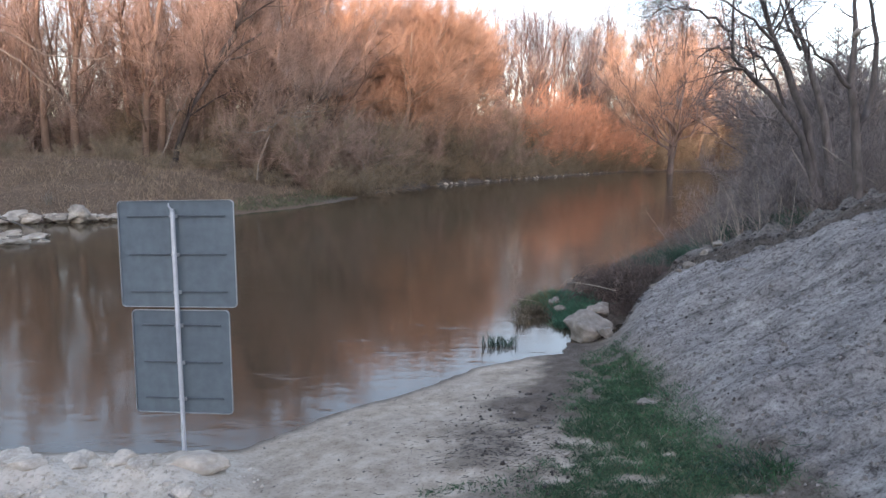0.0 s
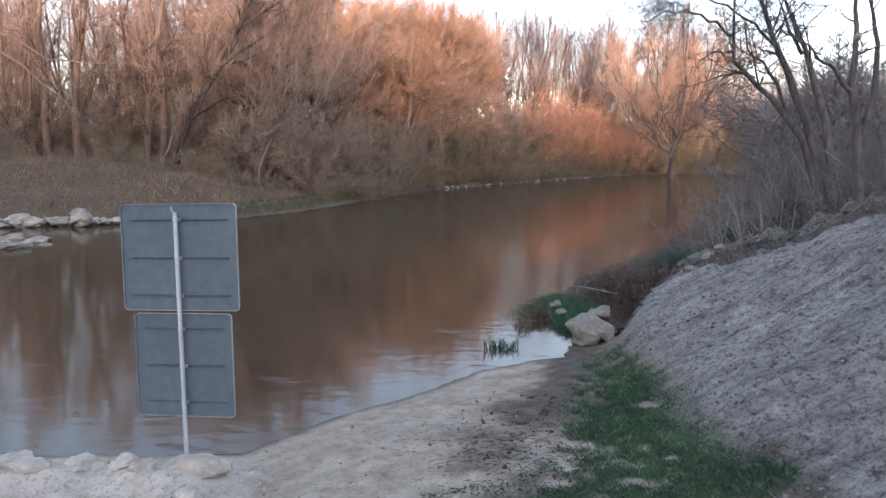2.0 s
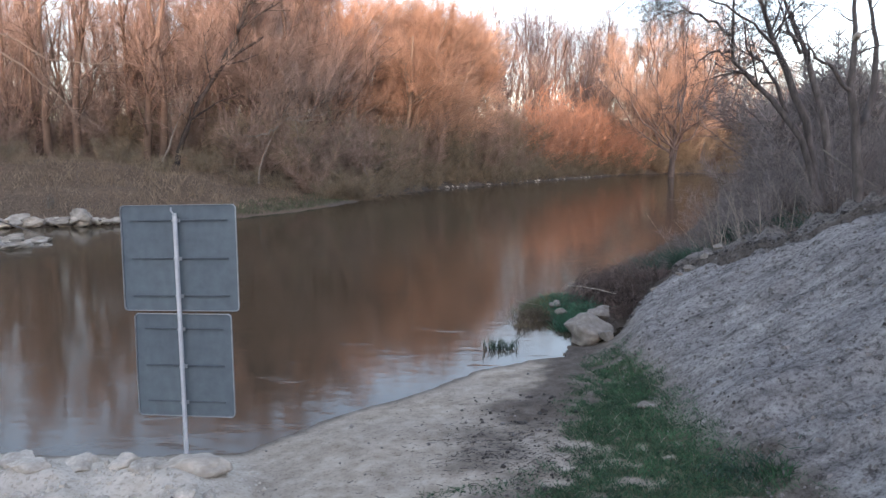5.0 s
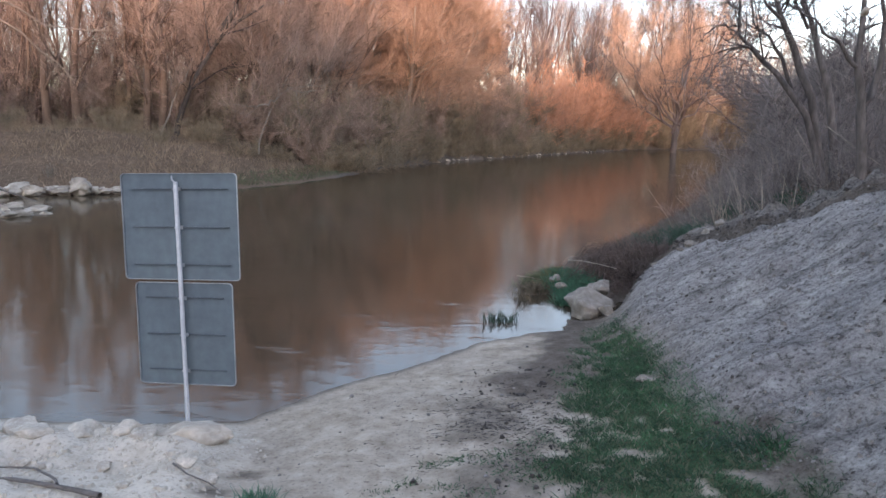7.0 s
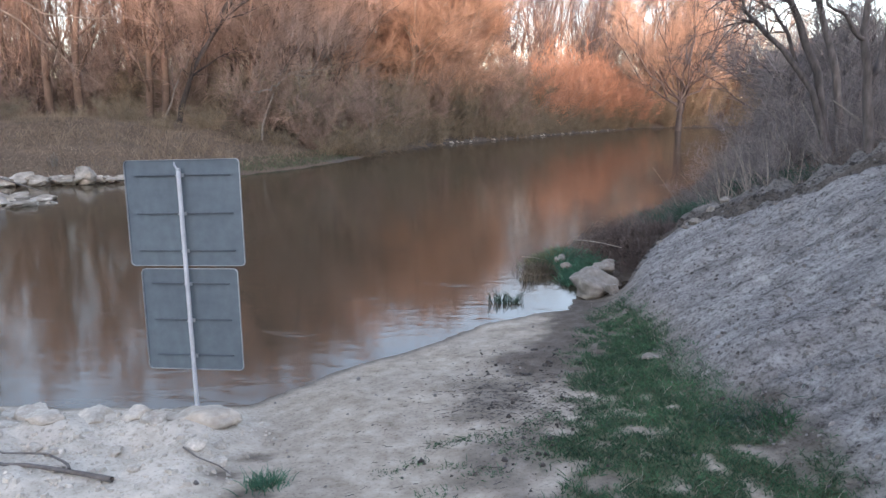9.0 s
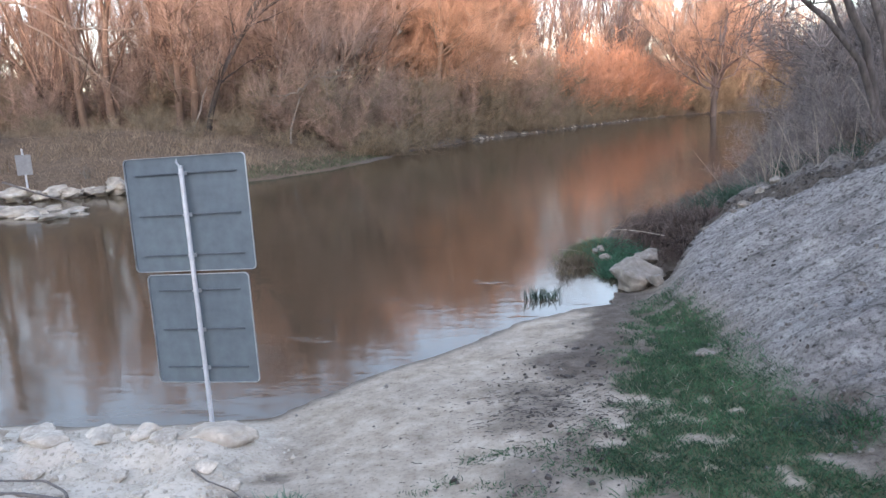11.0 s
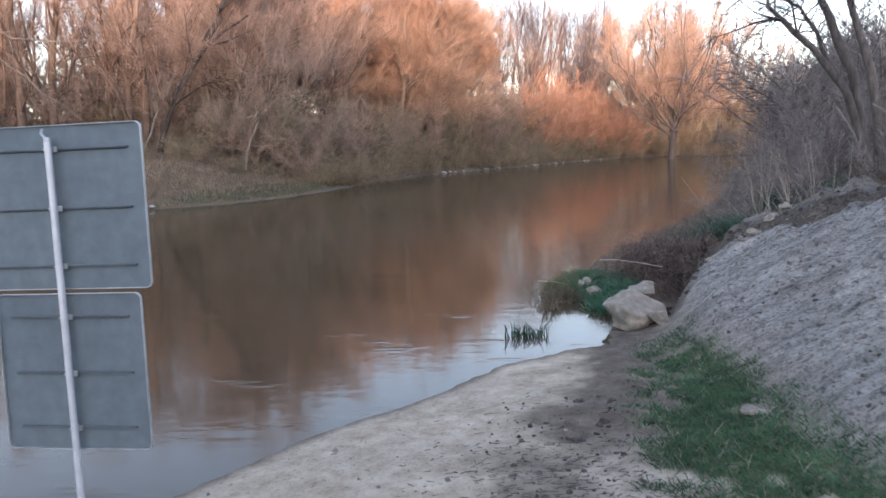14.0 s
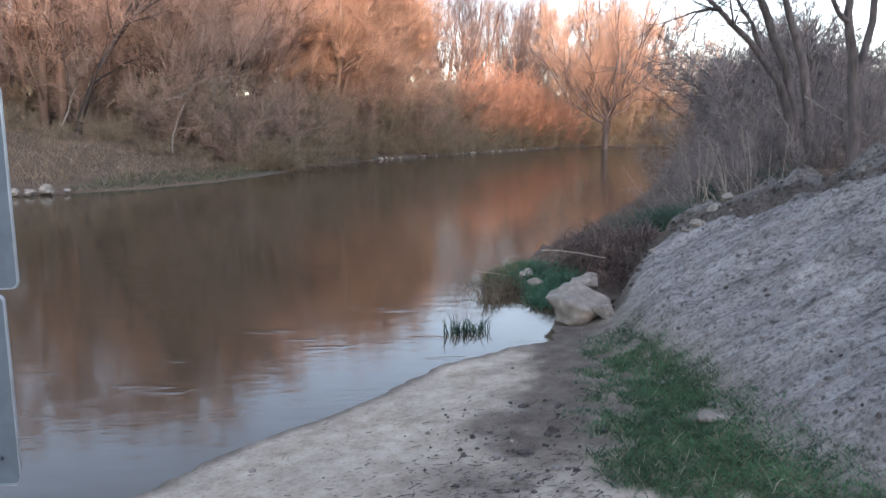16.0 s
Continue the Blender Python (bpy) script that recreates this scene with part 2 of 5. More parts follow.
def ground_material():
    m, nd, ln, b = material("bank_ground", 0.95)
    b.inputs["Specular IOR Level"].default_value = 0.05

    def attr(name):
        a = nd.new("ShaderNodeAttribute")
        a.attribute_name = name
        return a.outputs["Fac"]

    fine, mid, big = noise_tex(nd, ln, 42, 7, 0.7), noise_tex(nd, ln, 6.5, 6, 0.65), noise_tex(nd, ln, 0.9, 4)
    streak = noise_tex(nd, ln, 6.0, 9, 0.7, stretch=(0.42, 1.5, 0.42), turn=10)
    sand = ramp(nd, ln, mid.outputs[0], [(0.3, (0.235, 0.195, 0.15)), (0.5, (0.345, 0.293, 0.234)), (0.72, (0.45, 0.39, 0.318))])
    spoil = ramp(nd, ln, streak.outputs[0], [(0.3, (0.1, 0.092, 0.087)), (0.41, (0.212, 0.198, 0.19)), (0.52, (0.312, 0.291, 0.277)), (0.72, (0.455, 0.431, 0.41))])
    # fine noise also drives the bump: shade of small pits put into the colour
    pit_speck = ramp(nd, ln, fine.outputs[0], [(0.36, (0.5, 0.49, 0.485)), (0.46, (0.94, 0.94, 0.94)), (0.7, (1.2, 1.2, 1.2))])
    clot = ramp(nd, ln, noise_tex(nd, ln, 19, 6, 0.72).outputs[0], [(0.37, (0.4, 0.39, 0.385)), (0.46, (0.95, 0.95, 0.95)), (0.7, (1.2, 1.2, 1.2))])
    pit_speck = blend(nd, ln, 1.0, pit_speck, clot, "MULTIPLY")
    mud = ramp(nd, ln, mid.outputs[0], [(0.3, (0.078, 0.064, 0.052)), (0.5, (0.118, 0.098, 0.08)), (0.7, (0.165, 0.137, 0.114))])
    turf = ramp(nd, ln, mid.outputs[0], [(0.32, (0.035, 0.04, 0.018)), (0.5, (0.05, 0.068, 0.03)), (0.72, (0.11, 0.1, 0.07))])
    litter = ramp(nd, ln, mid.outputs[0], [(0.3, (0.08, 0.058, 0.041)), (0.7, (0.18, 0.13, 0.09))])
    chalk = ramp(nd, ln, mid.outputs[0], [(0.3, (0.37, 0.322, 0.262)), (0.6, (0.545, 0.487, 0.412))])
    c = blend(nd, ln, attr("spoil"), sand, spoil)
    c = blend(nd, ln, attr("chalk"), c, chalk)
    c = blend(nd, ln, attr("litter"), c, litter)
    c = blend(nd, ln, attr("mud"), c, mud)
    c = blend(nd, ln, attr("turf"), c, turf)
    soft = ramp(nd, ln, fine.outputs[0], [(0.35, (0.62, 0.60, 0.58)), (0.45, (0.97, 0.97, 0.97)), (0.75, (1.08, 1.08, 1.08))])
    c = blend(nd, ln, 1.0, c, blend(nd, ln, attr("spoil"), soft, pit_speck), "MULTIPLY")
    c = blend(nd, ln, 1.0, c, ramp(nd, ln, big.outputs[0], [(0.3, (0.85, 0.85, 0.86)), (0.7, (1.12, 1.11, 1.08))]), "MULTIPLY")
    ln.new(c, b.inputs["Base Color"])
    h = blend(nd, ln, 0.5, mid.outputs[0], fine.outputs[0])
    bump(nd, ln, b, h, 1.0, 0.09)
    relief = nd.new("ShaderNodeMath")
    relief.operation = "MULTIPLY_ADD"
    ln.new(attr("spoil"), relief.inputs[0])
    relief.inputs[1].default_value, relief.inputs[2].default_value = 0.6, 0.4
    ln.new(relief.outputs[0], b.inputs["Normal"].links[0].from_node.inputs["Strength"])
    return m


M_GROUND = ground_material()

# ---- building helpers ----


def thing(name, label, category, group="", kind="", at=(0, 0, 0)):
    ob = tagged(new(name), label, category, group, kind)
    ob.matrix_world = Matrix.Translation(at)
    return ob


def mesh_from(name, verts, faces, mat, smooth=False):
    me = bpy.data.meshes.new(name)
    me.from_pydata(verts, [], faces)
    me.materials.append(mat)
    if smooth:
        me.polygons.foreach_set("use_smooth", [True] * len(me.polygons))
    me.update()
    return me


def part(name, data, mat, parent=None, label=""):
    """Links a bmesh or a mesh as one mesh object, under a thing or a part if one is given."""
    if isinstance(data, bmesh.types.BMesh):
        me = bpy.data.meshes.new(name)
        data.to_mesh(me)
        data.free()
        me.materials.append(mat)
        data = me
    ob = new(name, data)
    ob.parent = parent
    return tagged(ob, label)


def value_noise(x, y, scale, seed=0):
    """Smooth noise from -1 to 1 on arrays."""
    x, y = np.asarray(x) * scale + seed * 17.31, np.asarray(y) * scale + seed * 9.77
    xi, yi = np.floor(x), np.floor(y)
    fx, fy = x - xi, y - yi
    fx, fy = fx * fx * (3 - 2 * fx), fy * fy * (3 - 2 * fy)

    def lattice(a, b):
        v = np.sin(a * 127.1 + b * 311.7 + seed * 74.7) * 43758.5453
        return 2 * (v - np.floor(v)) - 1

    low = lattice(xi, yi) * (1 - fx) + lattice(xi + 1, yi) * fx
    high = lattice(xi, yi + 1) * (1 - fx) + lattice(xi + 1, yi + 1) * fx
    return low * (1 - fy) + high * fy


def tubes(lines, radii, sides):
    """Tapered tubes along polylines of one length: lines (n, k, 3), radii (n, k). The last ring may close to a point."""
    lines, radii = np.asarray(lines, float), np.asarray(radii, float)
    n, k, _ = lines.shape
    along = np.gradient(lines, axis=1)
    along /= np.linalg.norm(along, axis=2, keepdims=True) + 1e-9
    ref = np.where(np.abs(along[..., 2:3]) > 0.9, np.array([1.0, 0, 0]), np.array([0, 0, 1.0]))
    u = np.cross(along, ref)
    u /= np.linalg.norm(u, axis=2, keepdims=True) + 1e-9
    v = np.cross(along, u)
    a = np.arange(sides) * 2 * math.pi / sides
    ring = u[:, :, None] * np.cos(a)[:, None] + v[:, :, None] * np.sin(a)[:, None]
    verts = (lines[:, :, None] + ring * radii[:, :, None, None]).reshape(-1, 3)
    i, j, s = np.meshgrid(np.arange(n), np.arange(k - 1), np.arange(sides), indexing="ij")
    base, nxt = (i * k + j) * sides, (s + 1) % sides
    faces = np.stack([base + s, base + nxt, base + sides + nxt, base + sides + s], -1).reshape(-1, 4)
    return verts, faces


def spikes(lines, radius):
    """Three-sided shoots that end in a point: lines (n, 2, 3)."""
    lines = np.asarray(lines, float)
    n = len(lines)
    along = lines[:, 1] - lines[:, 0]
    along /= np.linalg.norm(along, axis=1, keepdims=True) + 1e-9
    ref = np.where(np.abs(along[:, 2:3]) > 0.9, np.array([1.0, 0, 0]), np.array([0, 0, 1.0]))
    u = np.cross(along, ref)
    u /= np.linalg.norm(u, axis=1, keepdims=True) + 1e-9
    v = np.cross(along, u)
    a = np.arange(3) * 2 * math.pi / 3
    ring = lines[:, 0][:, None] + radius * (u[:, None] * np.cos(a)[:, None] + v[:, None] * np.sin(a)[:, None])
    verts = np.concatenate([ring, lines[:, 1:2]], 1).reshape(-1, 3)
    i, k = np.arange(n)[:, None] * 4, np.arange(3)[None]
    return verts, np.stack([i + k, i + (k + 1) % 3, i + 3 + 0 * k], -1).reshape(-1, 3)


def quick_mesh(name, chunks, mat, smooth=True):
    """One mesh from chunks of (verts, faces), all with quads or all with triangles."""
    off, vs, fs = 0, [], []
    for v, f in chunks:
        vs.append(v)
        fs.append(f + off)
        off += len(v)
    v, f = np.concatenate(vs), np.concatenate(fs)
    me = bpy.data.meshes.new(name)
    me.vertices.add(len(v))
    me.vertices.foreach_set("co", v.astype(np.float32).ravel())
    me.loops.add(f.size)
    me.loops.foreach_set("vertex_index", f.astype(np.int32).ravel())
    me.polygons.add(len(f))
    me.polygons.foreach_set("loop_start", np.arange(0, f.size, f.shape[1], dtype=np.int32))
    me.polygons.foreach_set("use_smooth", np.full(len(f), smooth))
    me.materials.append(mat)
    me.update(calc_edges=True)
    me.validate()
    return me


# ---- plan of the river ----
NEAR_SHORE = np.array([(-300, -20), (-40, 0), (-8, 3.6), (-3, 4.35), (-1.9, 4.4), (-1.18, 4.45), (-0.76, 5.09), (-0.41, 5.45),
                       (0.07, 5.93), (0.5, 6.52), (1.06, 6.9), (1.47, 7.1), (1.56, 7.65), (1.7, 8.1), (1.62, 8.6), (1.45, 8.85), (1.2, 8.72),
                       (1.06, 8.95), (1.15, 9.5), (1.7, 10.3), (2.4, 11.5), (3.9, 14.2), (5.3, 17.2), (6.5, 19.6), (7.95, 22.7), (11.3, 31),
                       (18.3, 48.6), (34, 66), (60, 76), (110, 88), (500, 105)])
FAR_SHORE = np.array([(500, 150), (150, 140), (60, 125), (27.3, 112), (11, 77.8), (3.85, 61.2), (-1.23, 50.3), (-4, 41.4),
                      (-5.0, 36.8), (-5.2, 32.5), (-5.65, 30), (-6.4, 26.6), (-7.5, 24), (-10.2, 20.9), (-13.1, 19.4), (-30, 14), (-300, 4)])


def inside(px, py, ring):
    res = np.zeros(px.shape, bool)
    for (x0, y0), (x1, y1) in zip(ring, np.roll(ring, -1, axis=0)):
        cross = (y0 > py) != (y1 > py)
        with np.errstate(divide="ignore", invalid="ignore"):
            res ^= cross & (px < (x1 - x0) * (py - y0) / (y1 - y0) + x0)
    return res


def to_line(px, py, line):
    best = np.full(px.shape, 1e9)
    for (x0, y0), (x1, y1) in zip(line[:-1], line[1:]):
        dx, dy = x1 - x0, y1 - y0
        t = np.clip(((px - x0) * dx + (py - y0) * dy) / (dx * dx + dy * dy), 0, 1)
        best = np.minimum(best, np.hypot(px - x0 - t * dx, py - y0 - t * dy))
    return best


def smooth(a, b, v):
    t = np.clip((v - a) / (b - a), 0, 1)
    return t * t * (3 - 2 * t)


TOE_Y, TOE_X = (-5, 3.0, 4.3, 5.6, 6.6, 7.5, 8.6, 10), (2.6, 2.1, 1.93, 1.95, 1.9, 2.12, 2.25, 2.4)


def past_crest(x, y):
    """How far a place lies behind the heap's upper edge."""
    cx = np.interp(y, (2, 3, 4.5, 5.5, 6.2, 6.5, 6.65, 7.1, 7.5, 8.2, 8.5, 9.2), (9, 7.2, 5.6, 4.7, 4.15, 3.95, 3.62, 3.43, 3.32, 3.2, 3.05, 2.9))
    cy = np.interp(x, (1.8, 2.1, 2.4, 2.72, 3.05, 3.3, 3.6), (7.3, 7.5, 7.98, 8.5, 8.5, 8.7, 9.5))
    wave = 0.10 * value_noise(x, y, 2.4, 5) + 0.05 * value_noise(x, y, 6.0, 6)
    return np.maximum(x - cx, 0.8 * (y - cy)) + wave


def land(x, y):
    """Height of the ground and its cover, on arrays."""
    near = inside(x, y, np.concatenate([NEAR_SHORE, [(500, -300), (-300, -300)]]))
    far = inside(x, y, np.concatenate([FAR_SHORE, [(-300, 450), (500, 450)]]))
    dn, df = to_line(x, y, NEAR_SHORE), to_line(x, y, FAR_SHORE)
    n1, n2, n3 = value_noise(x, y, 0.9, 1), value_noise(x, y, 3.1, 2), value_noise(x, y, 9.0, 3)
    # the beach, the spoil heap beside it and the overgrown bank behind the heap
    beach = 0.02 + 0.105 * np.minimum(dn, 2.6) + 0.012 * n2 + 0.02 * n1 * smooth(0.2, 1.5, dn)
    rubble = smooth(1.0, 0.25, np.abs(y - 3.45)) * smooth(-0.75, -1.35, x) * smooth(-7, -4, x)
    beach = beach + rubble * (0.10 + 0.05 * n2 + 0.025 * n3)
    toe = np.interp(y, TOE_Y, TOE_X)
    up = x - toe + 0.06 * n1
    heap = 0.27 + 0.62 * (np.sqrt(up * up + 0.03) + up) * 0.5
    heap = np.minimum(heap, 2.7 + 0.04 * x) + (0.035 * n2 + 0.022 * n3 + 0.05 * n1 + 0.05 * value_noise(0.4 * x + 0.07 * y, 1.2 * y - 0.2 * x, 4.5, 8) + 0.036 * value_noise(0.4 * x + 0.07 * y, 1.2 * y - 0.2 * x, 11, 9)) * smooth(0, 0.4, up)
    # behind the heap's edge a dark furrow and a low ridge of crumbled earth
    over = past_crest(x, y)
    ridge = smooth(2.9, 3.25, x) * smooth(9.7, 9.1, y) * (0.35 + 0.65 * smooth(5.6, 6.8, y))
    heap = heap - ridge * (0.07 * np.exp(-((over - 0.1) / 0.09) ** 2) + 0.04 * np.clip(over, 0, 0.45)) + ridge * (0.03 * n3 + 0.02 * n2 + 0.02 * value_noise(x, y, 20, 12)) * smooth(0.1, 0.3, over)
    bank = np.maximum(0.1 + (1.5 - 0.45 * smooth(15, 12, y)) * smooth(0, 4.8, dn), 0.1 + 0.7 * smooth(0, 3.0, dn) * smooth(11.8, 9.3, y)) + 0.05 * n1 + 0.05 * n2 + 0.04 * n3
    w = smooth(-0.02 + 0.55 * ridge, 0.4 + 0.7 * ridge, over)
    bank = bank - 0.16 * np.exp(-((over - 0.3) / 0.22) ** 2) * (1 - ridge)
    right = smooth(-0.35, 0.35, up)
    z_near = np.where(up > -0.5, np.maximum(beach * (1 - right) + heap * right, 0), beach)
    z_near = z_near * (1 - w) + np.minimum(np.where(y > 8.5, bank, z_near), bank) * w
    z_near = np.where(y > 9.5, bank, z_near)
    z_far = 0.02 + 0.3 * smooth(0.0, 0.7, df) * smooth(38, 48, y) + 1.75 * smooth(0.0, 9.0, df) * (1 + 0.15 * n1) + 0.05 * n2 * smooth(0, 1.0, df)
    bed = -0.02 - 0.45 * smooth(0, 2.5, np.minimum(dn, df)) - 1.0 * smooth(2, 12, np.minimum(dn, df))
    spit = smooth(2.3, 1.9, x) * smooth(8.0, 8.2, y) * smooth(11.2, 10.4, y)
    z_near = z_near * (1 - spit) + np.minimum(z_near, 0.02 + 0.09 * smooth(0, 0.35, dn) + 0.015 * n3) * spit
    z = np.where(near, z_near, np.where(far, z_far, bed))
    # unseen hill behind the viewer, added to keep the low sun off the banks
    z = z + (23.5 + 3.5 * smooth(0, 40, x) + 5.0 * smooth(64, 95, x) - 2.75 * smooth(30, 0, x)) * smooth(-22, -85, y - 0.12 * x)
    z = z + 13.0 * smooth(150, 240, y + 0.1 * x)
    for px, py in ((0.95, 5.56), (0.99, 5.1), (0.82, 4.89), (0.7, 5.2)):
        z = z - 0.035 * np.exp(-((x - px) ** 2 / 0.006 + (y - py) ** 2 / 0.004))
    sp = right * (1 - w) * near * (y < 9.5)
    lit = np.where(far | (~near & (df < dn)), 1.0, 0) + near * np.maximum(w * (y > 6), y > 9.5) + smooth(-8, -16, y)
    turf_line = np.interp(y, (2.0, 2.9, 3.3, 3.65, 4.3, 4.88, 6.0, 6.8), (0.95, 0.98, 1.02, 1.04, 1.14, 1.28, 1.5, 1.77))
    tf = smooth(-0.2, 0.16, x - turf_line + 0.16 * n2 + 0.2 * n3 + 0.1 * n1) * (1 - smooth(-0.16, 0.12, up - 0.06 - 0.06 * smooth(3.7, 3.1, y) + 0.12 * n2 + 0.08 * n3)) * (y < 7.3) * near
    tf = tf * smooth(-1.0 + 0.25 * smooth(3.9, 3.3, y), -0.4 + 0.25 * smooth(3.9, 3.3, y), 0.5 * n2 + 0.9 * n3) * smooth(7.1, 6.5, y)
    for bx, by, rx, ry in ((1.38, 3.62, 0.14, 0.07), (1.18, 3.42, 0.13, 0.05), (1.22, 3.96, 0.16, 0.04), (1.78, 5.0, 0.12, 0.1), (1.05, 3.02, 0.15, 0.09)):
        tf = tf * smooth(0.5, 1.5, np.hypot((x - bx) / rx, (y - by) / ry) + 0.7 * n3 + 0.3)
    md = near * smooth(-0.22, 0.2, x - np.interp(y, (4.3, 5, 5.5, 6, 6.8), (0.64, 0.68, 0.8, 0.92, 1.25)) + 0.2 * n2 + 0.16 * n3) * smooth(4.2, 4.9, y + 0.3 * n2) * (y < 7.6) * (1 - right)
    md = np.maximum(md, 0.7 * near * smooth(0.15, 0.6, x + 0.25 * n2) * smooth(5.0, 4.5, y) * smooth(-0.45, 0.4, n2 + 0.7 * n3 + 0.2) * (1 - right))
    md = np.maximum(md, 0.85 * near * smooth(0.3, 0.1, np.abs(up + 0.08 + 0.16 * n2 + 0.1 * n3)) * smooth(4.3, 3.8, y))
    md = np.maximum(md, 0.9 * near * smooth(1.25, 0.6, np.hypot((x - 2.03) / 0.3, (y - 3.8) / 0.26) + 0.3 * n3))
    md = np.maximum(md, 0.55 * near * ridge * smooth(0.0, 0.1, over))
    md = np.maximum(md, 0.9 * near * smooth(-0.03, 0.06, over + 0.04 * n3) * smooth(1.6 - 1.15 * ridge, 0.9 - 0.6 * ridge, over + 0.25 * n2) * (x > 2) * (y < 10))
    for bx, by, rx, ry in ((-0.9, 3.24, 0.09, 0.08), (-0.68, 3.0, 0.14, 0.07), (-0.48, 2.93, 0.12, 0.05), (-0.82, 3.5, 0.08, 0.06)):
        md = np.maximum(md, 0.85 * near * smooth(1.3, 0.5, np.hypot((x - bx) / rx, (y - by) / ry) + 0.4 * n3))
    md = np.maximum(md, near * smooth(0.13, 0.02, dn) * 0.8)
    md = np.maximum(md, 0.9 * near * (y > 8.1) * (y < 10.4) * smooth(2.1, 1.8, x))
    md = np.maximum(md, far * smooth(1.3, 0.5, df + 0.5 * n1) * (y > 30))
    md = np.maximum(md, (~near & ~far) * 0.8)
    return z, {"spoil": sp, "chalk": np.clip(rubble * 2.2, 0, 1) * near, "mud": md * (1 - 0.6 * tf), "turf": tf * 0.85, "litter": np.clip(lit, 0, 1)}


def height(x, y):
    return float(land(np.array([float(x)]), np.array([float(y)]))[0][0])


def spaced(*runs):
    out = []
    for a, b, step in runs:
        out += list(np.arange(a, b - 1e-6, step))
    return np.array(out + [runs[-1][1]])


def ground():
    xs = spaced((-320, -60, 20), (-60, -16, 2), (-16, -4, 0.4), (-4, 7, 0.055), (7, 16, 0.3), (16, 40, 1.5), (40, 120, 8), (120, 520, 40))
    ys = spaced((-320, -120, 25), (-120, -6, 4), (-6, -3, 0.3), (-3, 1.5, 0.09), (1.5, 11.5, 0.055), (11.5, 40, 0.4), (40, 130, 1.5), (130, 470, 20))
    gx, gy = np.meshgrid(xs, ys)
    z, cover = land(gx, gy)
    v = np.stack([gx, gy, z], -1).reshape(-1, 3)
    nx, ny = len(xs), len(ys)
    i, j = np.meshgrid(np.arange(nx - 1), np.arange(ny - 1))
    a = (j * nx + i).ravel()
    me = quick_mesh("ground", [(v, np.stack([a, a + 1, a + nx + 1, a + nx], -1))], M_GROUND)
    for key, val in cover.items():
        me.attributes.new(key, "FLOAT", "POINT").data.foreach_set("value", val.astype(np.float32).ravel())
    tagged(new("ground", me), "sandy river bank with grey earth slope and grass strip", "ground", kind="structure")


ground()
wv = [(-320, -150, 0), (520, -150, 0), (520, 470, 0), (-320, 470, 0)]
tagged(new("water", mesh_from("water", wv, [(0, 1, 2, 3)], M_WATER)), "calm brown river reflecting orange trees and sky", "river", kind="structure")

# ---- the sign ----


def rounded_plate(w, h, r, thick, lip=0.0):
    """An upright plate in x and z, with rounded corners, and a folded lip towards -y."""
    pts = []
    for cx, cz, a0 in ((w / 2 - r, h / 2 - r, 0), (-w / 2 + r, h / 2 - r, 90), (-w / 2 + r, -h / 2 + r, 180), (w / 2 - r, -h / 2 + r, 270)):
        pts += [(cx + r * math.cos(radians(a0 + k * 18)), cz + r * math.sin(radians(a0 + k * 18))) for k in range(6)]
    bm = bmesh.new()
    if lip:
        rings = []
        for k, y in ((1.0, 0.0), (1.0, -lip), (1 - 0.007 / w, -lip), (1 - 0.007 / w, -0.001)):
            rings.append([bm.verts.new((x * k, y, z * k)) for x, z in pts])
        for p, q in zip(rings, rings[1:]):
            for i in range(len(p)):
                bm.faces.new((p[i], p[(i + 1) % len(p)], q[(i + 1) % len(p)], q[i]))
    else:
        front = [bm.verts.new((x, 0, z)) for x, z in pts]
        back = [bm.verts.new((x, thick, z)) for x, z in pts]
        bm.faces.new(front)
        bm.faces.new(back[::-1])
        for i in range(len(pts)):
            j = (i + 1) % len(pts)
            bm.faces.new((front[j], front[i], back[i], back[j]))
    bmesh.ops.recalc_face_normals(bm, faces=bm.faces)
    return bm


def box(w, d, h, at=(0, 0, 0), bevel=0.002):
    bm = bmesh.new()
    bmesh.ops.create_cube(bm, size=1, matrix=Matrix.Translation(at) @ Matrix.Diagonal((w, d, h, 1)))
    if bevel:
        bmesh.ops.bevel(bm, geom=bm.edges[:], offset=bevel, segments=1, affect="EDGES")
    return bm


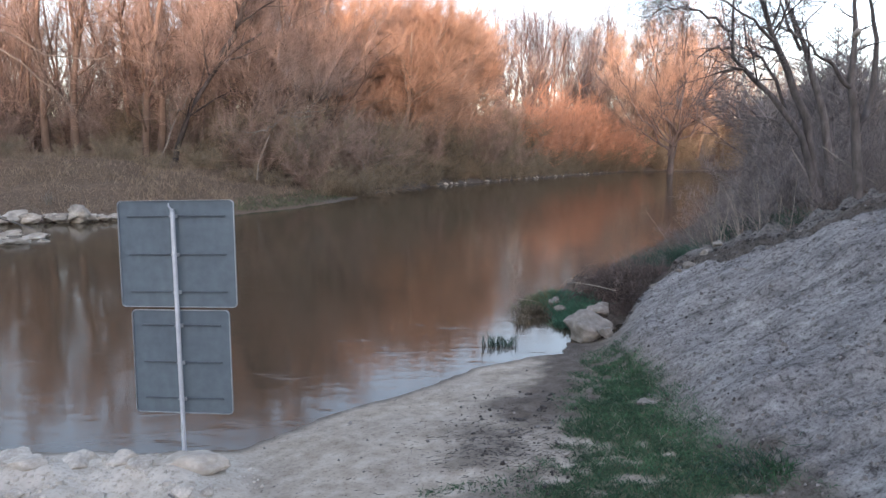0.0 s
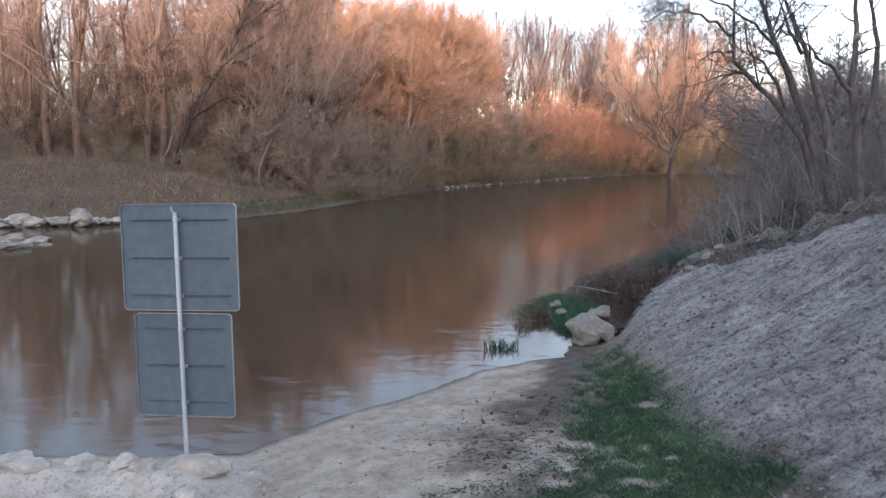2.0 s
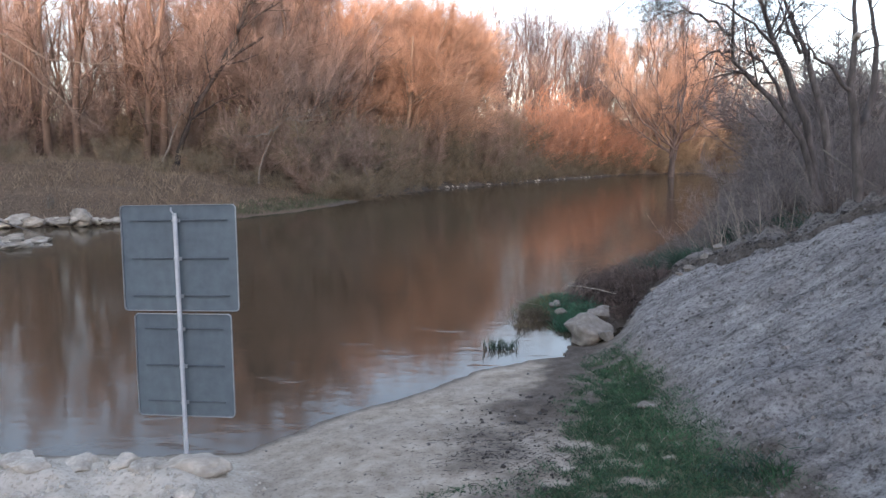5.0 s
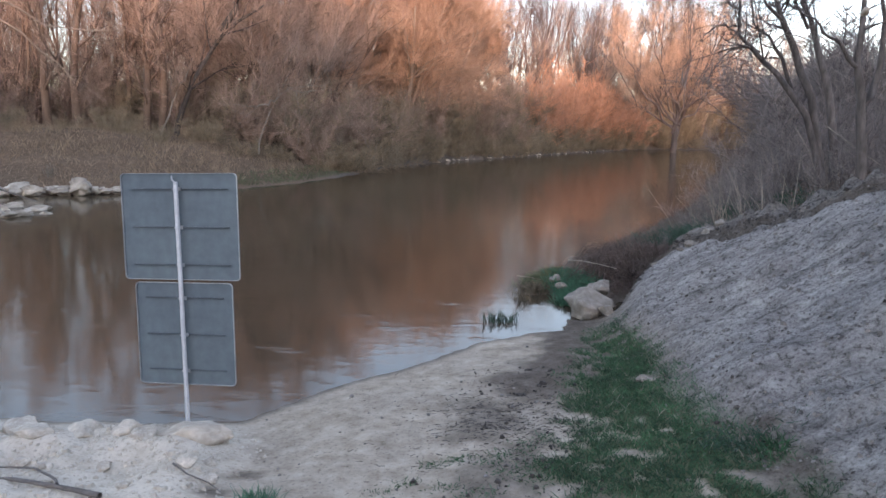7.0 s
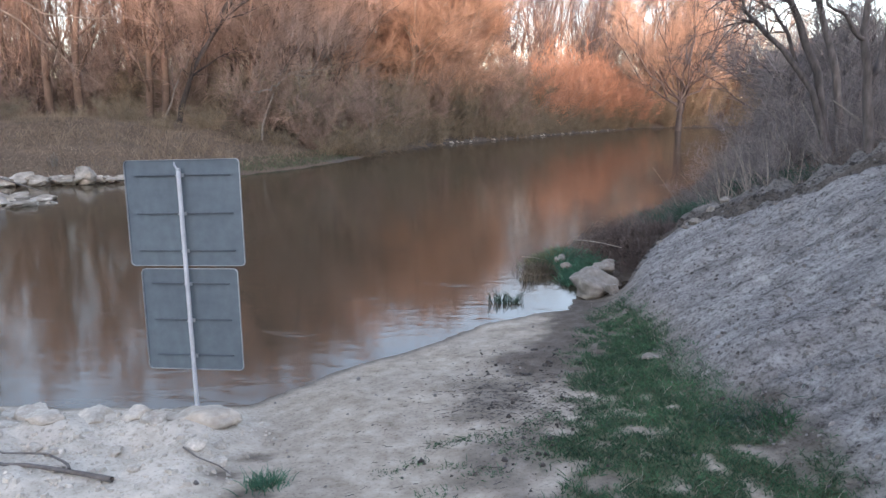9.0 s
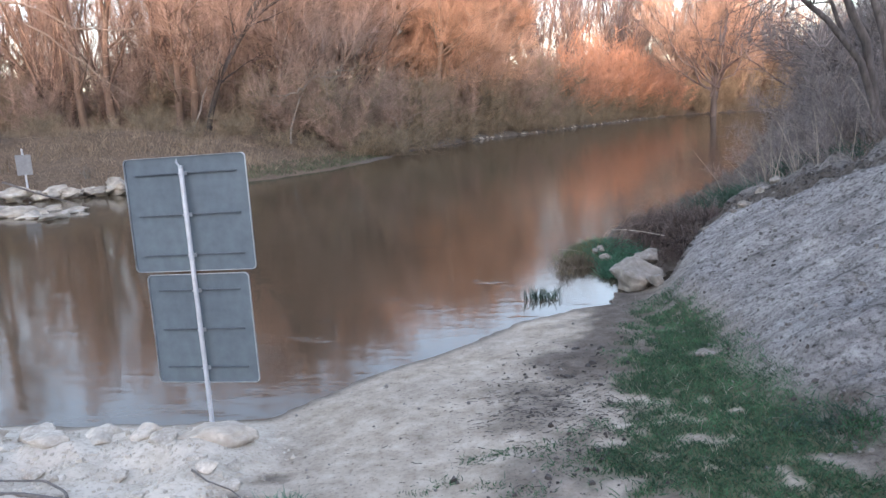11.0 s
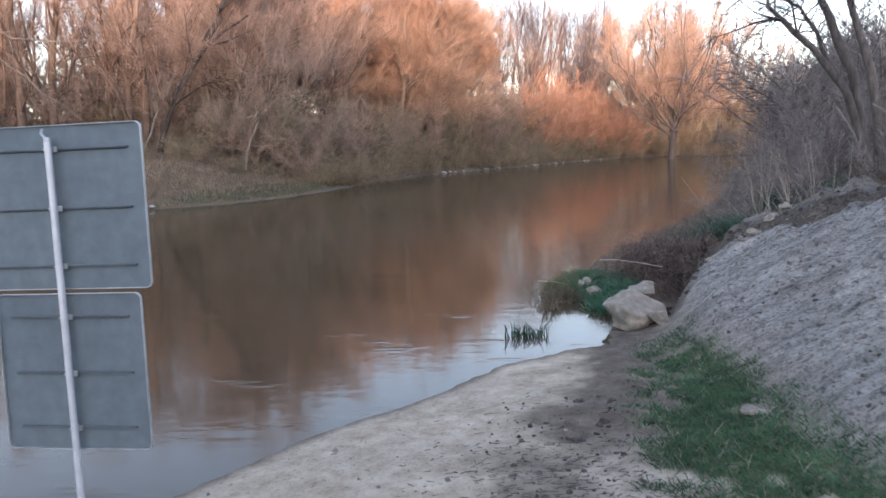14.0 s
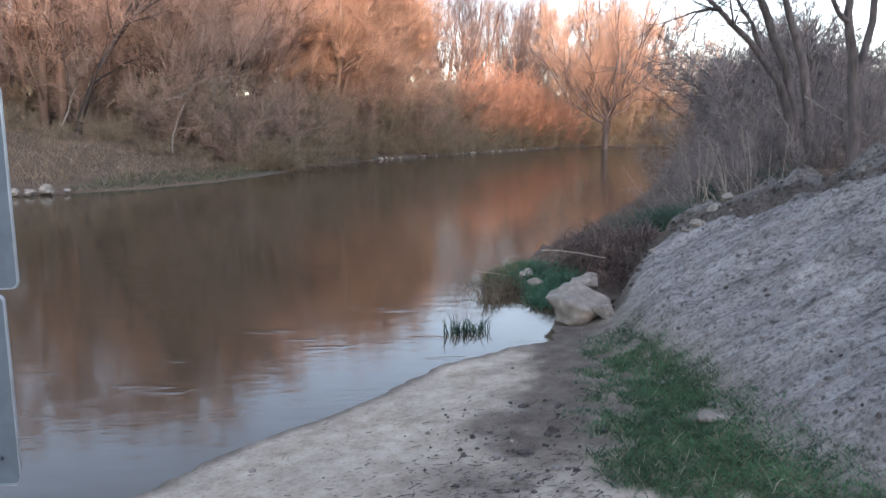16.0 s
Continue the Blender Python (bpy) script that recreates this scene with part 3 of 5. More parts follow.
def river_sign():
    sign = thing("river_sign", "two grey metal sign boards on galvanised pole, seen from behind", "sign")
    sign.matrix_world = Matrix.Translation((-1.466, 4.26, 1.438)) @ Euler((-0.046, -0.0294, -0.0996), "XYZ").to_matrix().to_4x4() @ Matrix.Translation((0, 0, -1.438))

    def pole_x(z):
        return 0.006 - 0.008 * max(0.0, z - 0.4) / 1.3

    heights = (-0.5, 0.4, 1.0, 1.715)
    v, f = tubes([[(pole_x(z), -0.036, z) for z in heights]], [[0.0145] * 4], 14)
    pole = part("pole", quick_mesh("pole", [(v, f)], M_POLE), M_POLE, sign, "galvanised steel tube")
    cap = bmesh.new()
    bmesh.ops.create_cone(cap, cap_ends=True, segments=14, radius1=0.0165, radius2=0.013, depth=0.02, matrix=Matrix.Translation((pole_x(1.72), -0.036, 1.722)))
    part("pole_cap", cap, M_RIM, pole, "pale cap on the pole")
    hook = tubes([[(pole_x(1.7), -0.036, 1.70), (pole_x(1.7) - 0.016, -0.034, 1.735), (pole_x(1.7) - 0.03, -0.03, 1.75), (pole_x(1.7) - 0.032, -0.02, 1.768)]], [[0.006, 0.006, 0.006, 0.005]], 7)
    part("hook", quick_mesh("hook", [hook], M_RIM), M_RIM, pole, "bent metal clip at the pole's top")
    for name, w, h, cx, cz, rails in (("upper_board", 0.795, 0.691, 0.0, 1.438, 0.84), ("lower_board", 0.672, 0.683, 0.005, 0.729, 0.81)):
        board = part(name, rounded_plate(w, h, 0.026, 0.003), M_BOARD, sign, "grey sheet metal back of a board")
        board.matrix_local = Matrix.Translation((cx, 0, cz))
        part("rim", rounded_plate(w + 0.004, h + 0.004, 0.028, 0.003, 0.012), M_RIM, board, "folded bare metal rim")
        for k in (-0.358, -0.004, 0.355):
            part("rail", box(w * rails, 0.014, 0.009, (0.004, -0.0085, k * h)), M_RIB, board, "aluminium stiffening rail, its shadow line in the colour")
            px = pole_x(cz + k * h) - cx
            part("clamp", box(0.05, 0.012, 0.024, (px, -0.019, k * h)), M_RIM, board)
            bolt = bmesh.new()
            bmesh.ops.create_cone(bolt, cap_ends=True, segments=6, radius1=0.006, radius2=0.006, depth=0.014, matrix=Matrix.Translation((px - 0.02, -0.029, k * h)) @ Matrix.Rotation(radians(90), 4, "X"))
            part("bolt", bolt, M_RIM, board)
    return sign


river_sign()

# ---- trees ----
RNG = np.random.default_rng(7)


def grow(start, way, length, steps, wander, lift, rng):
    """A wandering line from start; lift bends it up (positive) or down."""
    p, d, out = np.array(start, float), np.array(way, float), []
    d /= np.linalg.norm(d)
    for _ in range(steps):
        out.append(p.copy())
        d = d + rng.normal(0, wander, 3) + np.array([0, 0, lift])
        d /= np.linalg.norm(d)
        p = p + d * (length / (steps - 1))
    return np.array(out)


def sprout(line, at, spread, rng, up=0.0):
    """A point on a line at a share of its length and a direction that leaves it sideways."""
    k = at * (len(line) - 1)
    i = min(int(k), len(line) - 2)
    p, along = line[i] + (line[i + 1] - line[i]) * (k - i), line[i + 1] - line[i]
    along /= np.linalg.norm(along)
    side = rng.normal(0, 1, 3)
    side -= along * side.dot(along)
    side /= np.linalg.norm(side)
    return p, along * (1 - spread) + side * spread + np.array([0, 0, up])


def twig_lines(origins, ways, lengths, droop, rng):
    o, w = np.array(origins), np.array(ways)
    w /= np.linalg.norm(w, axis=1, keepdims=True)
    ln = np.array(lengths)[:, None]
    end = o + (w + np.array([0, 0, droop])) * ln + rng.normal(0, 0.07, o.shape) * ln
    return np.stack([o, end], 1)


def woody(trunks, trunk_r, rng, limbs, limb_len, branches, branch_len, twigs, twig_len, twig_r, limb_from=0.25, spread=0.6, lift=0.05, droop=0.1, up=0.2, low=0.1):
    """Chunks of wood (trunks, limbs, branches) and of twigs for a bare tree with the given trunk lines."""
    wood, t_o, t_w, t_l = [], [], [], []
    for line in trunks:
        k = len(line)
        wood.append(tubes([line], [np.linspace(trunk_r, trunk_r * 0.25, k)], 8))
        for _ in range(limbs):
            a = rng.uniform(limb_from, 0.98)
            p, d = sprout(line, a, spread, rng, up)
            L = limb_len * (1.15 - 0.6 * a) * rng.uniform(0.7, 1.2)
            limb = grow(p, d, L, 6, 0.12, lift, rng)
            r = trunk_r * (1 - 0.7 * a) * 0.45
            wood.append(tubes([limb], [np.linspace(r, r * 0.25, 6)], 4))
            for _ in range(branches):
                b = rng.uniform(0.15, 1.0)
                q, e = sprout(limb, b, spread, rng, up * 0.6)
                br = grow(q, e, branch_len * rng.uniform(0.6, 1.2), 4, 0.14, lift, rng)
                wood.append(tubes([br], [np.linspace(r * 0.4, r * 0.12, 4)], 3))
                for _ in range(twigs):
                    s, g = sprout(br, rng.uniform(low, 1.0), spread * 0.85, rng, up * 0.5)
                    t_o.append(s), t_w.append(g), t_l.append(twig_len * rng.uniform(0.5, 1.3))
    lines = twig_lines(t_o, t_w, t_l, droop, rng)
    return wood, [spikes(lines, twig_r)]


def shrub(rng, stems, tall, wide, twigs, twig_len, twig_r, stem_r):
    """A thicket of stems that fan out from the base, with fine shoots all the way up."""
    wood, t_o, t_w, t_l = [], [], [], []
    for _ in range(stems):
        a, lean = rng.uniform(0, 2 * math.pi), rng.uniform(0.0, 1.0) ** 0.7 * 1.15 * wide / tall
        d = (math.cos(a) * lean, math.sin(a) * lean, 1.0)
        base = (rng.normal(0, wide * 0.2), rng.normal(0, wide * 0.2), -0.2)
        line = grow(base, d, tall * rng.uniform(0.55, 1.05), 7, 0.13, -0.035, rng)
        wood.append(tubes([line], [np.linspace(stem_r, stem_r * 0.2, 7)], 4))
        for _ in range(twigs):
            s, g = sprout(line, rng.uniform(0.05, 1.0) ** 0.8, 0.72, rng, 0.3)
            t_o.append(s), t_w.append(g), t_l.append(twig_len * rng.uniform(0.35, 1.4))
    lines = twig_lines(t_o, t_w, t_l, 0.05, rng)
    return wood, [spikes(lines, twig_r)]


def plant(name, label, category, group, chunks, bark, twig, at=(0, 0, 0), turn=0.0, size=1.0):
    ob = thing(name, label, category, group)
    ob.matrix_world = Matrix.Translation(at) @ Matrix.Rotation(turn, 4, "Z") @ Matrix.Scale(size, 4)
    part("trunk" if category == "tree" else "stem", quick_mesh(name + "_wood", chunks[0], bark), bark, ob)
    part("crown", quick_mesh(name + "_twigs", chunks[1], twig), twig, ob)
    return ob


def again(ob, x, y, turn, size, sink=0.15):
    m = Matrix.Translation((x, y, height(x, y) - sink)) @ Matrix.Rotation(turn, 4, "Z")
    c = copy_thing(ob, m)
    c.scale = (size, size, size * RNG.uniform(0.92, 1.08))
    return c


def far_wood():
    def trunk_set(rng, n, tall, lean):
        return [grow((rng.normal(0, 0.35), rng.normal(0, 0.35), -0.4), (rng.normal(0, lean), rng.normal(0, lean), 1), tall * rng.uniform(0.75, 1.05), 8, 0.07, 0.01, rng) for _ in range(n)]

    kinds = {}
    for key, name, label, bark, twig, n, tall, lean, args in (
        ("willow", "willow_tree", "large bare brown willow with leaning trunks on far bank", M_BARK_WOOD, M_TWIG_BROWN, 3, 13, 0.3, (11, 5.0, 8, 2.6, 24, 1.5, 0.013)),
        ("willow2", "willow_tree", "bare willow tree with fine tan twigs on far bank", M_BARK_WOOD, M_TWIG_BROWN, 2, 14, 0.2, (13, 5.5, 9, 2.6, 24, 1.5, 0.013)),
        ("orange", "orange_willow", "bare willow with glowing orange twigs on far bank", M_BARK_FAR, M_TWIG_ORANGE, 4, 12, 0.24, (12, 4.5, 9, 2.2, 40, 1.3, 0.013)),
        ("poplar", "poplar_tree", "tall slender bare poplar with pale trunk, sunlit", M_BARK_PALE, M_TWIG_PINK, 2, 17, 0.09, (15, 5.2, 6, 2.4, 4, 1.3, 0.0075)),
        ("slender", "slender_tree", "slim bare tree with several upright brown stems", M_BARK_WOOD, M_TWIG_BROWN, 4, 15, 0.09, (9, 3.2, 6, 1.6, 7, 1.2, 0.009)),
    ):
        rng = np.random.default_rng(len(key) * 13 + n)
        chunks = woody(trunk_set(rng, n, tall, lean), {"poplar": 0.15, "slender": 0.13}.get(key, 0.26), rng, *args, up={"poplar": 0.9, "slender": 0.8}.get(key, 0.35), limb_from=0.27 if key == "poplar" else 0.18)
        kinds[key] = plant(name, label, "tree", "trees on the far bank", chunks, bark, twig, (0, -400, 0))
    for key, name, label, twig, tall, wide in (
        ("olive", "willow_shrub", "dense olive-brown bare shrub overhanging the far bank", M_TWIG_OLIVE, 5.5, 3.4),
        ("brown", "willow_shrub", "dense brown bare shrub at the water's edge", M_TWIG_BROWN, 6.0, 3.4),
        ("fire", "orange_shrub", "dense bright orange bare willow shrub on far bank", M_TWIG_EMBER, 6.0, 3.2),
    ):
        rng = np.random.default_rng(len(key) * 7)
        kinds[key] = plant(name, label, "shrub", "shrubs on the far bank", shrub(rng, 30, tall, wide, 72, 1.0, 0.02, 0.035), M_BARK_FAR, twig, (0, -400, 0))
    rng = np.random.default_rng(99)
    kinds["fringe"] = plant("shore_shrub", "low brown leafless shrub hanging over the water", "shrub", "shrubs on the far bank", shrub(rng, 16, 2.2, 2.0, 46, 0.7, 0.015, 0.02), M_BARK_FAR, M_TWIG_OLIVE, (0, -400, 0))
    rows = [("fringe", x, y, z) for x, y, z in ((-5.9, 34.6, 0.75), (-5.7, 35.8, 0.85), (-6.6, 33.6, 0.6), (-17, 29.5, 0.5), (-15, 30.5, 0.6), (-13.2, 30, 0.5), (-11.5, 31.5, 0.55), (-10, 32, 0.6), (-19.5, 29, 0.6), (-22, 28.5, 0.6), (-8.8, 33, 0.5), (-12.3, 32.6, 0.7), (-16, 31.6, 0.7), (-20.6, 30.6, 0.7), (-24.5, 30, 0.7))]
    for (x0, y0), (x1, y1) in zip(FAR_SHORE[2:9], FAR_SHORE[3:10]):
        n = max(1, int(math.hypot(x1 - x0, y1 - y0) / 2.3))
        for k in range(n):
            f = (k + RNG.uniform(0.1, 0.9)) / n
            rows.append(("fringe", x0 + (x1 - x0) * f - RNG.uniform(0.1, 0.9), y0 + (y1 - y0) * f + 0.3, RNG.uniform(0.6, 1.15)))
    # along the far shore, from the left end to the bend
    for x, y, key, s in [(-11.5, 38, "willow2", 0.8), (-9.5, 42, "willow", 0.92), (-13.2, 41, "willow", 0.85), (-19, 40, "willow2", 0.82),
                         (-8.5, 47, "willow2", 0.92), (-5.0, 52, "orange", 1.0), (-8.0, 50, "orange", 0.98), (-10, 56, "willow", 1.05), (-2.0, 57, "orange", 1.03), (-17, 45, "willow2", 1.05),
                         (-6, 63, "willow2", 0.95), (-1.0, 64, "orange", 1.02), (-3.6, 59.5, "orange", 0.9), (-30, 36, "willow", 0.7), (-27, 41, "willow2", 0.8)]:
        rows.append((key, x, y, s))
    for k in range(36):
        x = 4.0 + k * 0.9 + max(0, k - 21) * 0.7 + RNG.normal(0, 0.7)
        rows.append(("poplar", x, np.interp(x, (3, 12, 27, 60), (84, 98, 126, 142)) + RNG.uniform(0, 14), np.interp(x, (3, 20, 45), (1.21, 1.47, 1.6)) * RNG.uniform(0.92, 1.03)))
    for k in range(8):
        x = 6 + k * 2.6 + RNG.normal(0, 0.5)
        rows.append(("slender", x, np.interp(x, (3, 12, 27, 60), (82, 97, 125, 142)) + RNG.uniform(0, 9), RNG.uniform(0.9, 1.2)))
    for k in range(9):
        rows.append(("slender", -45 + k * 5 + RNG.normal(0, 1.5), 64 + RNG.normal(0, 4), RNG.uniform(0.85, 1.1)))
    for x, y, z in [(-23.5, 36, 0.8), (-26.5, 34, 0.75), (-16.5, 39, 0.74), (-21.5, 42, 0.9), (-29, 38, 0.8), (-12.5, 43, 0.9), (-25, 45, 0.9), (-17.5, 47, 0.95), (-32, 42, 0.85), (-14.2, 36.5, 0.62), (-10.5, 45, 0.95), (-24.5, 39, 0.85), (-27.5, 44, 0.9), (-21, 37, 0.8), (-36, 58, 1.1), (-31, 60, 1.15), (-27, 57, 1.05), (-22, 60, 1.1)]:
        rows.append(("slender", x, y, z))
    for k in range(16):
        rows.append((("brown", "olive")[k % 2], -46 + k * 3.4 + RNG.normal(0, 0.6), 50 + max(0, k - 9) * 4 + RNG.normal(0, 1.5), RNG.uniform(1.0, 1.3)))
    for k in range(8):
        rows.append((("brown", "fire")[k % 2], 8 + k * 3.4, 92 + k * 6.5, RNG.uniform(0.8, 1.1)))
    for x, y, key, s in [(31, 118, "olive", 1.2), (36, 122, "olive", 1.6), (42, 127, "olive", 1.5), (49, 131, "olive", 1.8), (57, 134, "olive", 1.6), (66, 137, "olive", 1.9), (76, 141, "brown", 2.0), (88, 146, "olive", 2.2), (45, 122, "fringe", 1.6), (52, 125, "fringe", 1.6), (38, 119, "fringe", 1.5), (30, 120, "willow2", 1.4), (38, 126, "willow", 1.6), (46, 132, "willow2", 1.5), (58, 139, "willow", 1.5), (34, 132, "willow2", 1.3), (40, 124, "willow", 1.1), (26, 119, "willow", 1.1), (48, 130, "willow", 1.2)]:
        rows.append((key, x, y, s))
    bay_shrubs = [(-7.7, 35.2, "brown", 0.62), (-8.5, 36.5, "olive", 0.9), (-7, 40, "brown", 0.85), (-6.2, 44, "olive", 0.95), (-4.6, 46.5, "olive", 0.8), (-3.6, 50, "brown", 0.95), (-1.8, 53.5, "olive", 0.9), (-0.2, 56, "olive", 0.85), (-12, 41, "brown", 0.9), (-16, 38, "olive", 0.8), (-20, 36, "brown", 0.8), (-25, 35, "olive", 0.85), (-31, 36, "brown", 0.8), (-10.5, 35.5, "brown", 0.6), (-12.5, 35.5, "olive", 0.7), (-14.2, 36, "brown", 0.75), (-17.5, 36.5, "olive", 0.6), (-22.5, 34, "brown", 0.7), (-9.3, 39, "brown", 0.8), (-13.5, 39.5, "olive", 0.9), (-27, 37, "brown", 0.8)]
    bend_shrubs = [(1.5, 60, "brown", 0.95), (3.2, 63.5, "olive", 0.85), (4.6, 67, "brown", 0.75), (6.6, 71, "olive", 0.62), (8.0, 74.5, "olive", 0.62), (7, 92, "brown", 1.2), (9.5, 98, "olive", 1.3), (6, 86, "olive", 1.1), (10, 79, "olive", 0.6), (12.5, 84, "olive", 0.6), (15, 89.5, "olive", 0.62), (17.5, 95, "olive", 0.65), (20, 100, "olive", 0.85), (23, 105, "olive", 0.8), (27, 114, "olive", 0.9), (31, 116, "olive", 1.1), (37, 120, "olive", 1.0), (45, 123, "olive", 1.2), (54, 126, "brown", 1.2)]
    fire_shrubs = [(22, 105, "fire", 1.35), (25, 110, "fire", 1.3), (7.5, 77, "fire", 1.4), (9, 81, "fire", 1.5), (11, 86, "fire", 1.6), (13, 90, "fire", 1.5), (15, 93, "fire", 1.6), (17, 97.5, "fire", 1.5), (19, 101, "fire", 1.5), (7.5, 80, "fire", 1.1), (12, 95, "fire", 1.7), (16, 101, "fire", 1.7)]
    gap = [(2.4, 80, "poplar", 0.97), (3.4, 85, "poplar", 1.03), (4.4, 88, "poplar", 1.05), (3.0, 79, "brown", 1.3), (4.8, 85, "brown", 1.4), (1.6, 74, "olive", 1.2), (6.2, 90, "brown", 1.4)]
    for x, y, key, s in bay_shrubs + bend_shrubs + fire_shrubs + gap:
        rows.append((key, x, y, s))
    for key, x, y, s in rows:
        again(kinds[key], x, y, RNG.uniform(0, 6.28), s)
    for ob in kinds.values():
        for c in list(ob.children_recursive) + [ob]:
            bpy.data.objects.remove(c)


far_wood()


def bent(points, rng, steps=12, shake=0.02):
    """A smooth line through a few points, with small kinks."""
    p = np.array(points, float)
    t, n = np.linspace(0, len(p) - 1, steps), len(p)
    return np.stack([np.interp(t, range(n), p[:, k]) for k in range(3)], 1) + rng.normal(0, shake, (steps, 3))


def near_tree():
    """The leaning tree on the near bank: stems that fan out from one foot, and thin boughs that arch over the water."""
    rng = np.random.default_rng(31)
    stems = [([(0.05, 0, -0.9), (-0.22, 0.1, 0.5), (-0.61, 0.2, 1.17), (-0.99, 0.3, 1.68), (-1.36, 0.4, 2.07), (-1.7, 0.5, 2.39), (-1.7, 0.6, 2.88), (-1.65, 0.7, 3.4), (-1.72, 0.8, 4.3)], 0.075),
             ([(0.1, 0.2, -0.9), (-0.29, 0.37, 0.85), (-0.65, 0.53, 1.53), (-0.79, 0.7, 2.11), (-1.03, 0.87, 2.47), (-1.21, 1.03, 2.72), (-1.31, 1.2, 3.4)], 0.055),
             ([(0.15, 0.1, -0.9), (-0.29, 0.23, 1.06), (-0.65, 0.37, 2.07), (-0.86, 0.5, 2.75), (-1.07, 0.63, 3.33), (-1.25, 0.77, 3.91), (-1.6, 0.9, 4.9)], 0.095),
             ([(0.42, 0.3, -0.9), (0.21, 0.52, 1.19), (0.08, 0.73, 2.0), (-0.09, 0.95, 2.65), (-0.26, 1.17, 3.21), (-0.38, 1.38, 3.82), (-0.55, 1.6, 5.0)], 0.09)]
    boughs = [([(-1.68, 0.7, 2.95), (-2.19, 0.52, 3.18), (-2.67, 0.35, 3.38), (-3.22, 0.18, 3.29), (-3.74, 0.0, 3.05)], 0.032),
              ([(-1.6, 0.8, 2.57), (-2.05, 0.6, 2.6), (-2.44, 0.4, 2.35), (-2.79, 0.2, 1.94)], 0.024),
              ([(-1.28, 0.6, 2.1), (-1.77, 0.37, 2.2), (-2.22, 0.13, 1.77), (-2.57, -0.1, 1.37)], 0.022),
              ([(-0.86, 0.5, 2.75), (-1.39, 0.32, 3.05), (-1.92, 0.15, 3.34), (-2.53, -0.02, 3.52), (-3.22, -0.2, 3.53)], 0.034),
              ([(-1.25, 0.77, 3.91), (-1.9, 0.6, 4.1), (-2.6, 0.5, 4.0), (-3.3, 0.4, 3.6)], 0.03),
              ([(-1.7, 0.6, 3.6), (-2.3, 0.4, 4.0), (-3.0, 0.3, 4.1), (-3.7, 0.2, 3.7), (-4.2, 0.1, 3.3)], 0.03),
              ([(-0.09, 1.0, 2.66), (-0.43, 0.87, 2.98), (-0.72, 0.73, 3.46), (-1.01, 0.6, 3.98)], 0.04)]
    wood, tw = [], []
    for pts, r in stems:
        w, t = woody([bent(pts, rng)], r, rng, 13, 1.4, 7, 0.8, 8, 0.38, 0.0028, limb_from=0.42, spread=0.6, lift=-0.03, droop=-0.1, up=0.1)
        wood, tw = wood + w, tw + t
    for pts, r in boughs:
        thick = pts[-1][2] > 2.5
        w, t = woody([bent(pts, rng, shake=0.03)], r, rng, 13 if thick else 7, 0.95, 7 if thick else 4, 0.5, 8 if thick else 4, 0.32, 0.0028, limb_from=0.2, spread=0.62, lift=-0.05, droop=-0.3, up=-0.05)
        wood, tw = wood + w, tw + t
    foot = (7.4, 14.0)
    plant("leaning_tree", "bare multi-stemmed tree leaning over the river bank", "tree", "", (wood, tw), M_BARK, M_TWIG_GREY, (*foot, 1.7))
    # a forked tree nearer on the same bank, with a sawn side branch
    fork = [([(-0.02, 0, -0.9), (-0.15, 0, 0.76), (-0.2, 0, 1.15), (-0.31, 0, 1.62), (-0.29, 0, 2.05), (-0.31, 0, 2.47), (-0.35, 0, 2.97), (-0.4, 0, 4.0)], 0.082),
            ([(-0.16, 0, 0.93), (0.02, 0.03, 1.33), (0.09, 0.07, 1.8), (0.11, 0.1, 2.23), (0.01, 0.13, 2.66), (-0.06, 0.17, 3.01), (-0.25, 0.2, 3.9)], 0.06),
            ([(-0.28, 0, 1.55), (-0.49, -0.06, 1.72), (-0.68, -0.12, 1.95), (-0.91, -0.18, 2.02), (-1.12, -0.24, 2.22), (-1.37, -0.3, 2.34)], 0.038)]
    wood, tw = [], []
    for pts, r in fork:
        w, t = woody([bent(pts, rng, shake=0.012)], r, rng, 5, 0.7, 4, 0.45, 4, 0.3, 0.003, limb_from=0.55, spread=0.65, lift=-0.02, droop=-0.1, up=0.1)
        wood, tw = wood + w, tw + t
    tree = plant("forked_tree", "bare grey-brown forked tree behind the earth slope", "tree", "", (wood, tw), M_BARK, M_TWIG_GREY, (7.04, 11.9, 1.566), size=1.071)
    part("sawn_stub", quick_mesh("sawn_stub", [tubes([[(-0.3, 0, 2.36), (-0.3, -0.05, 2.4), (-0.3, -0.1, 2.43), (-0.3, -0.101, 2.431)]], [[0.05, 0.05, 0.046, 0.001]], 9)], M_PALESTICK), M_PALESTICK, tree, "pale sawn branch stub")


near_tree()


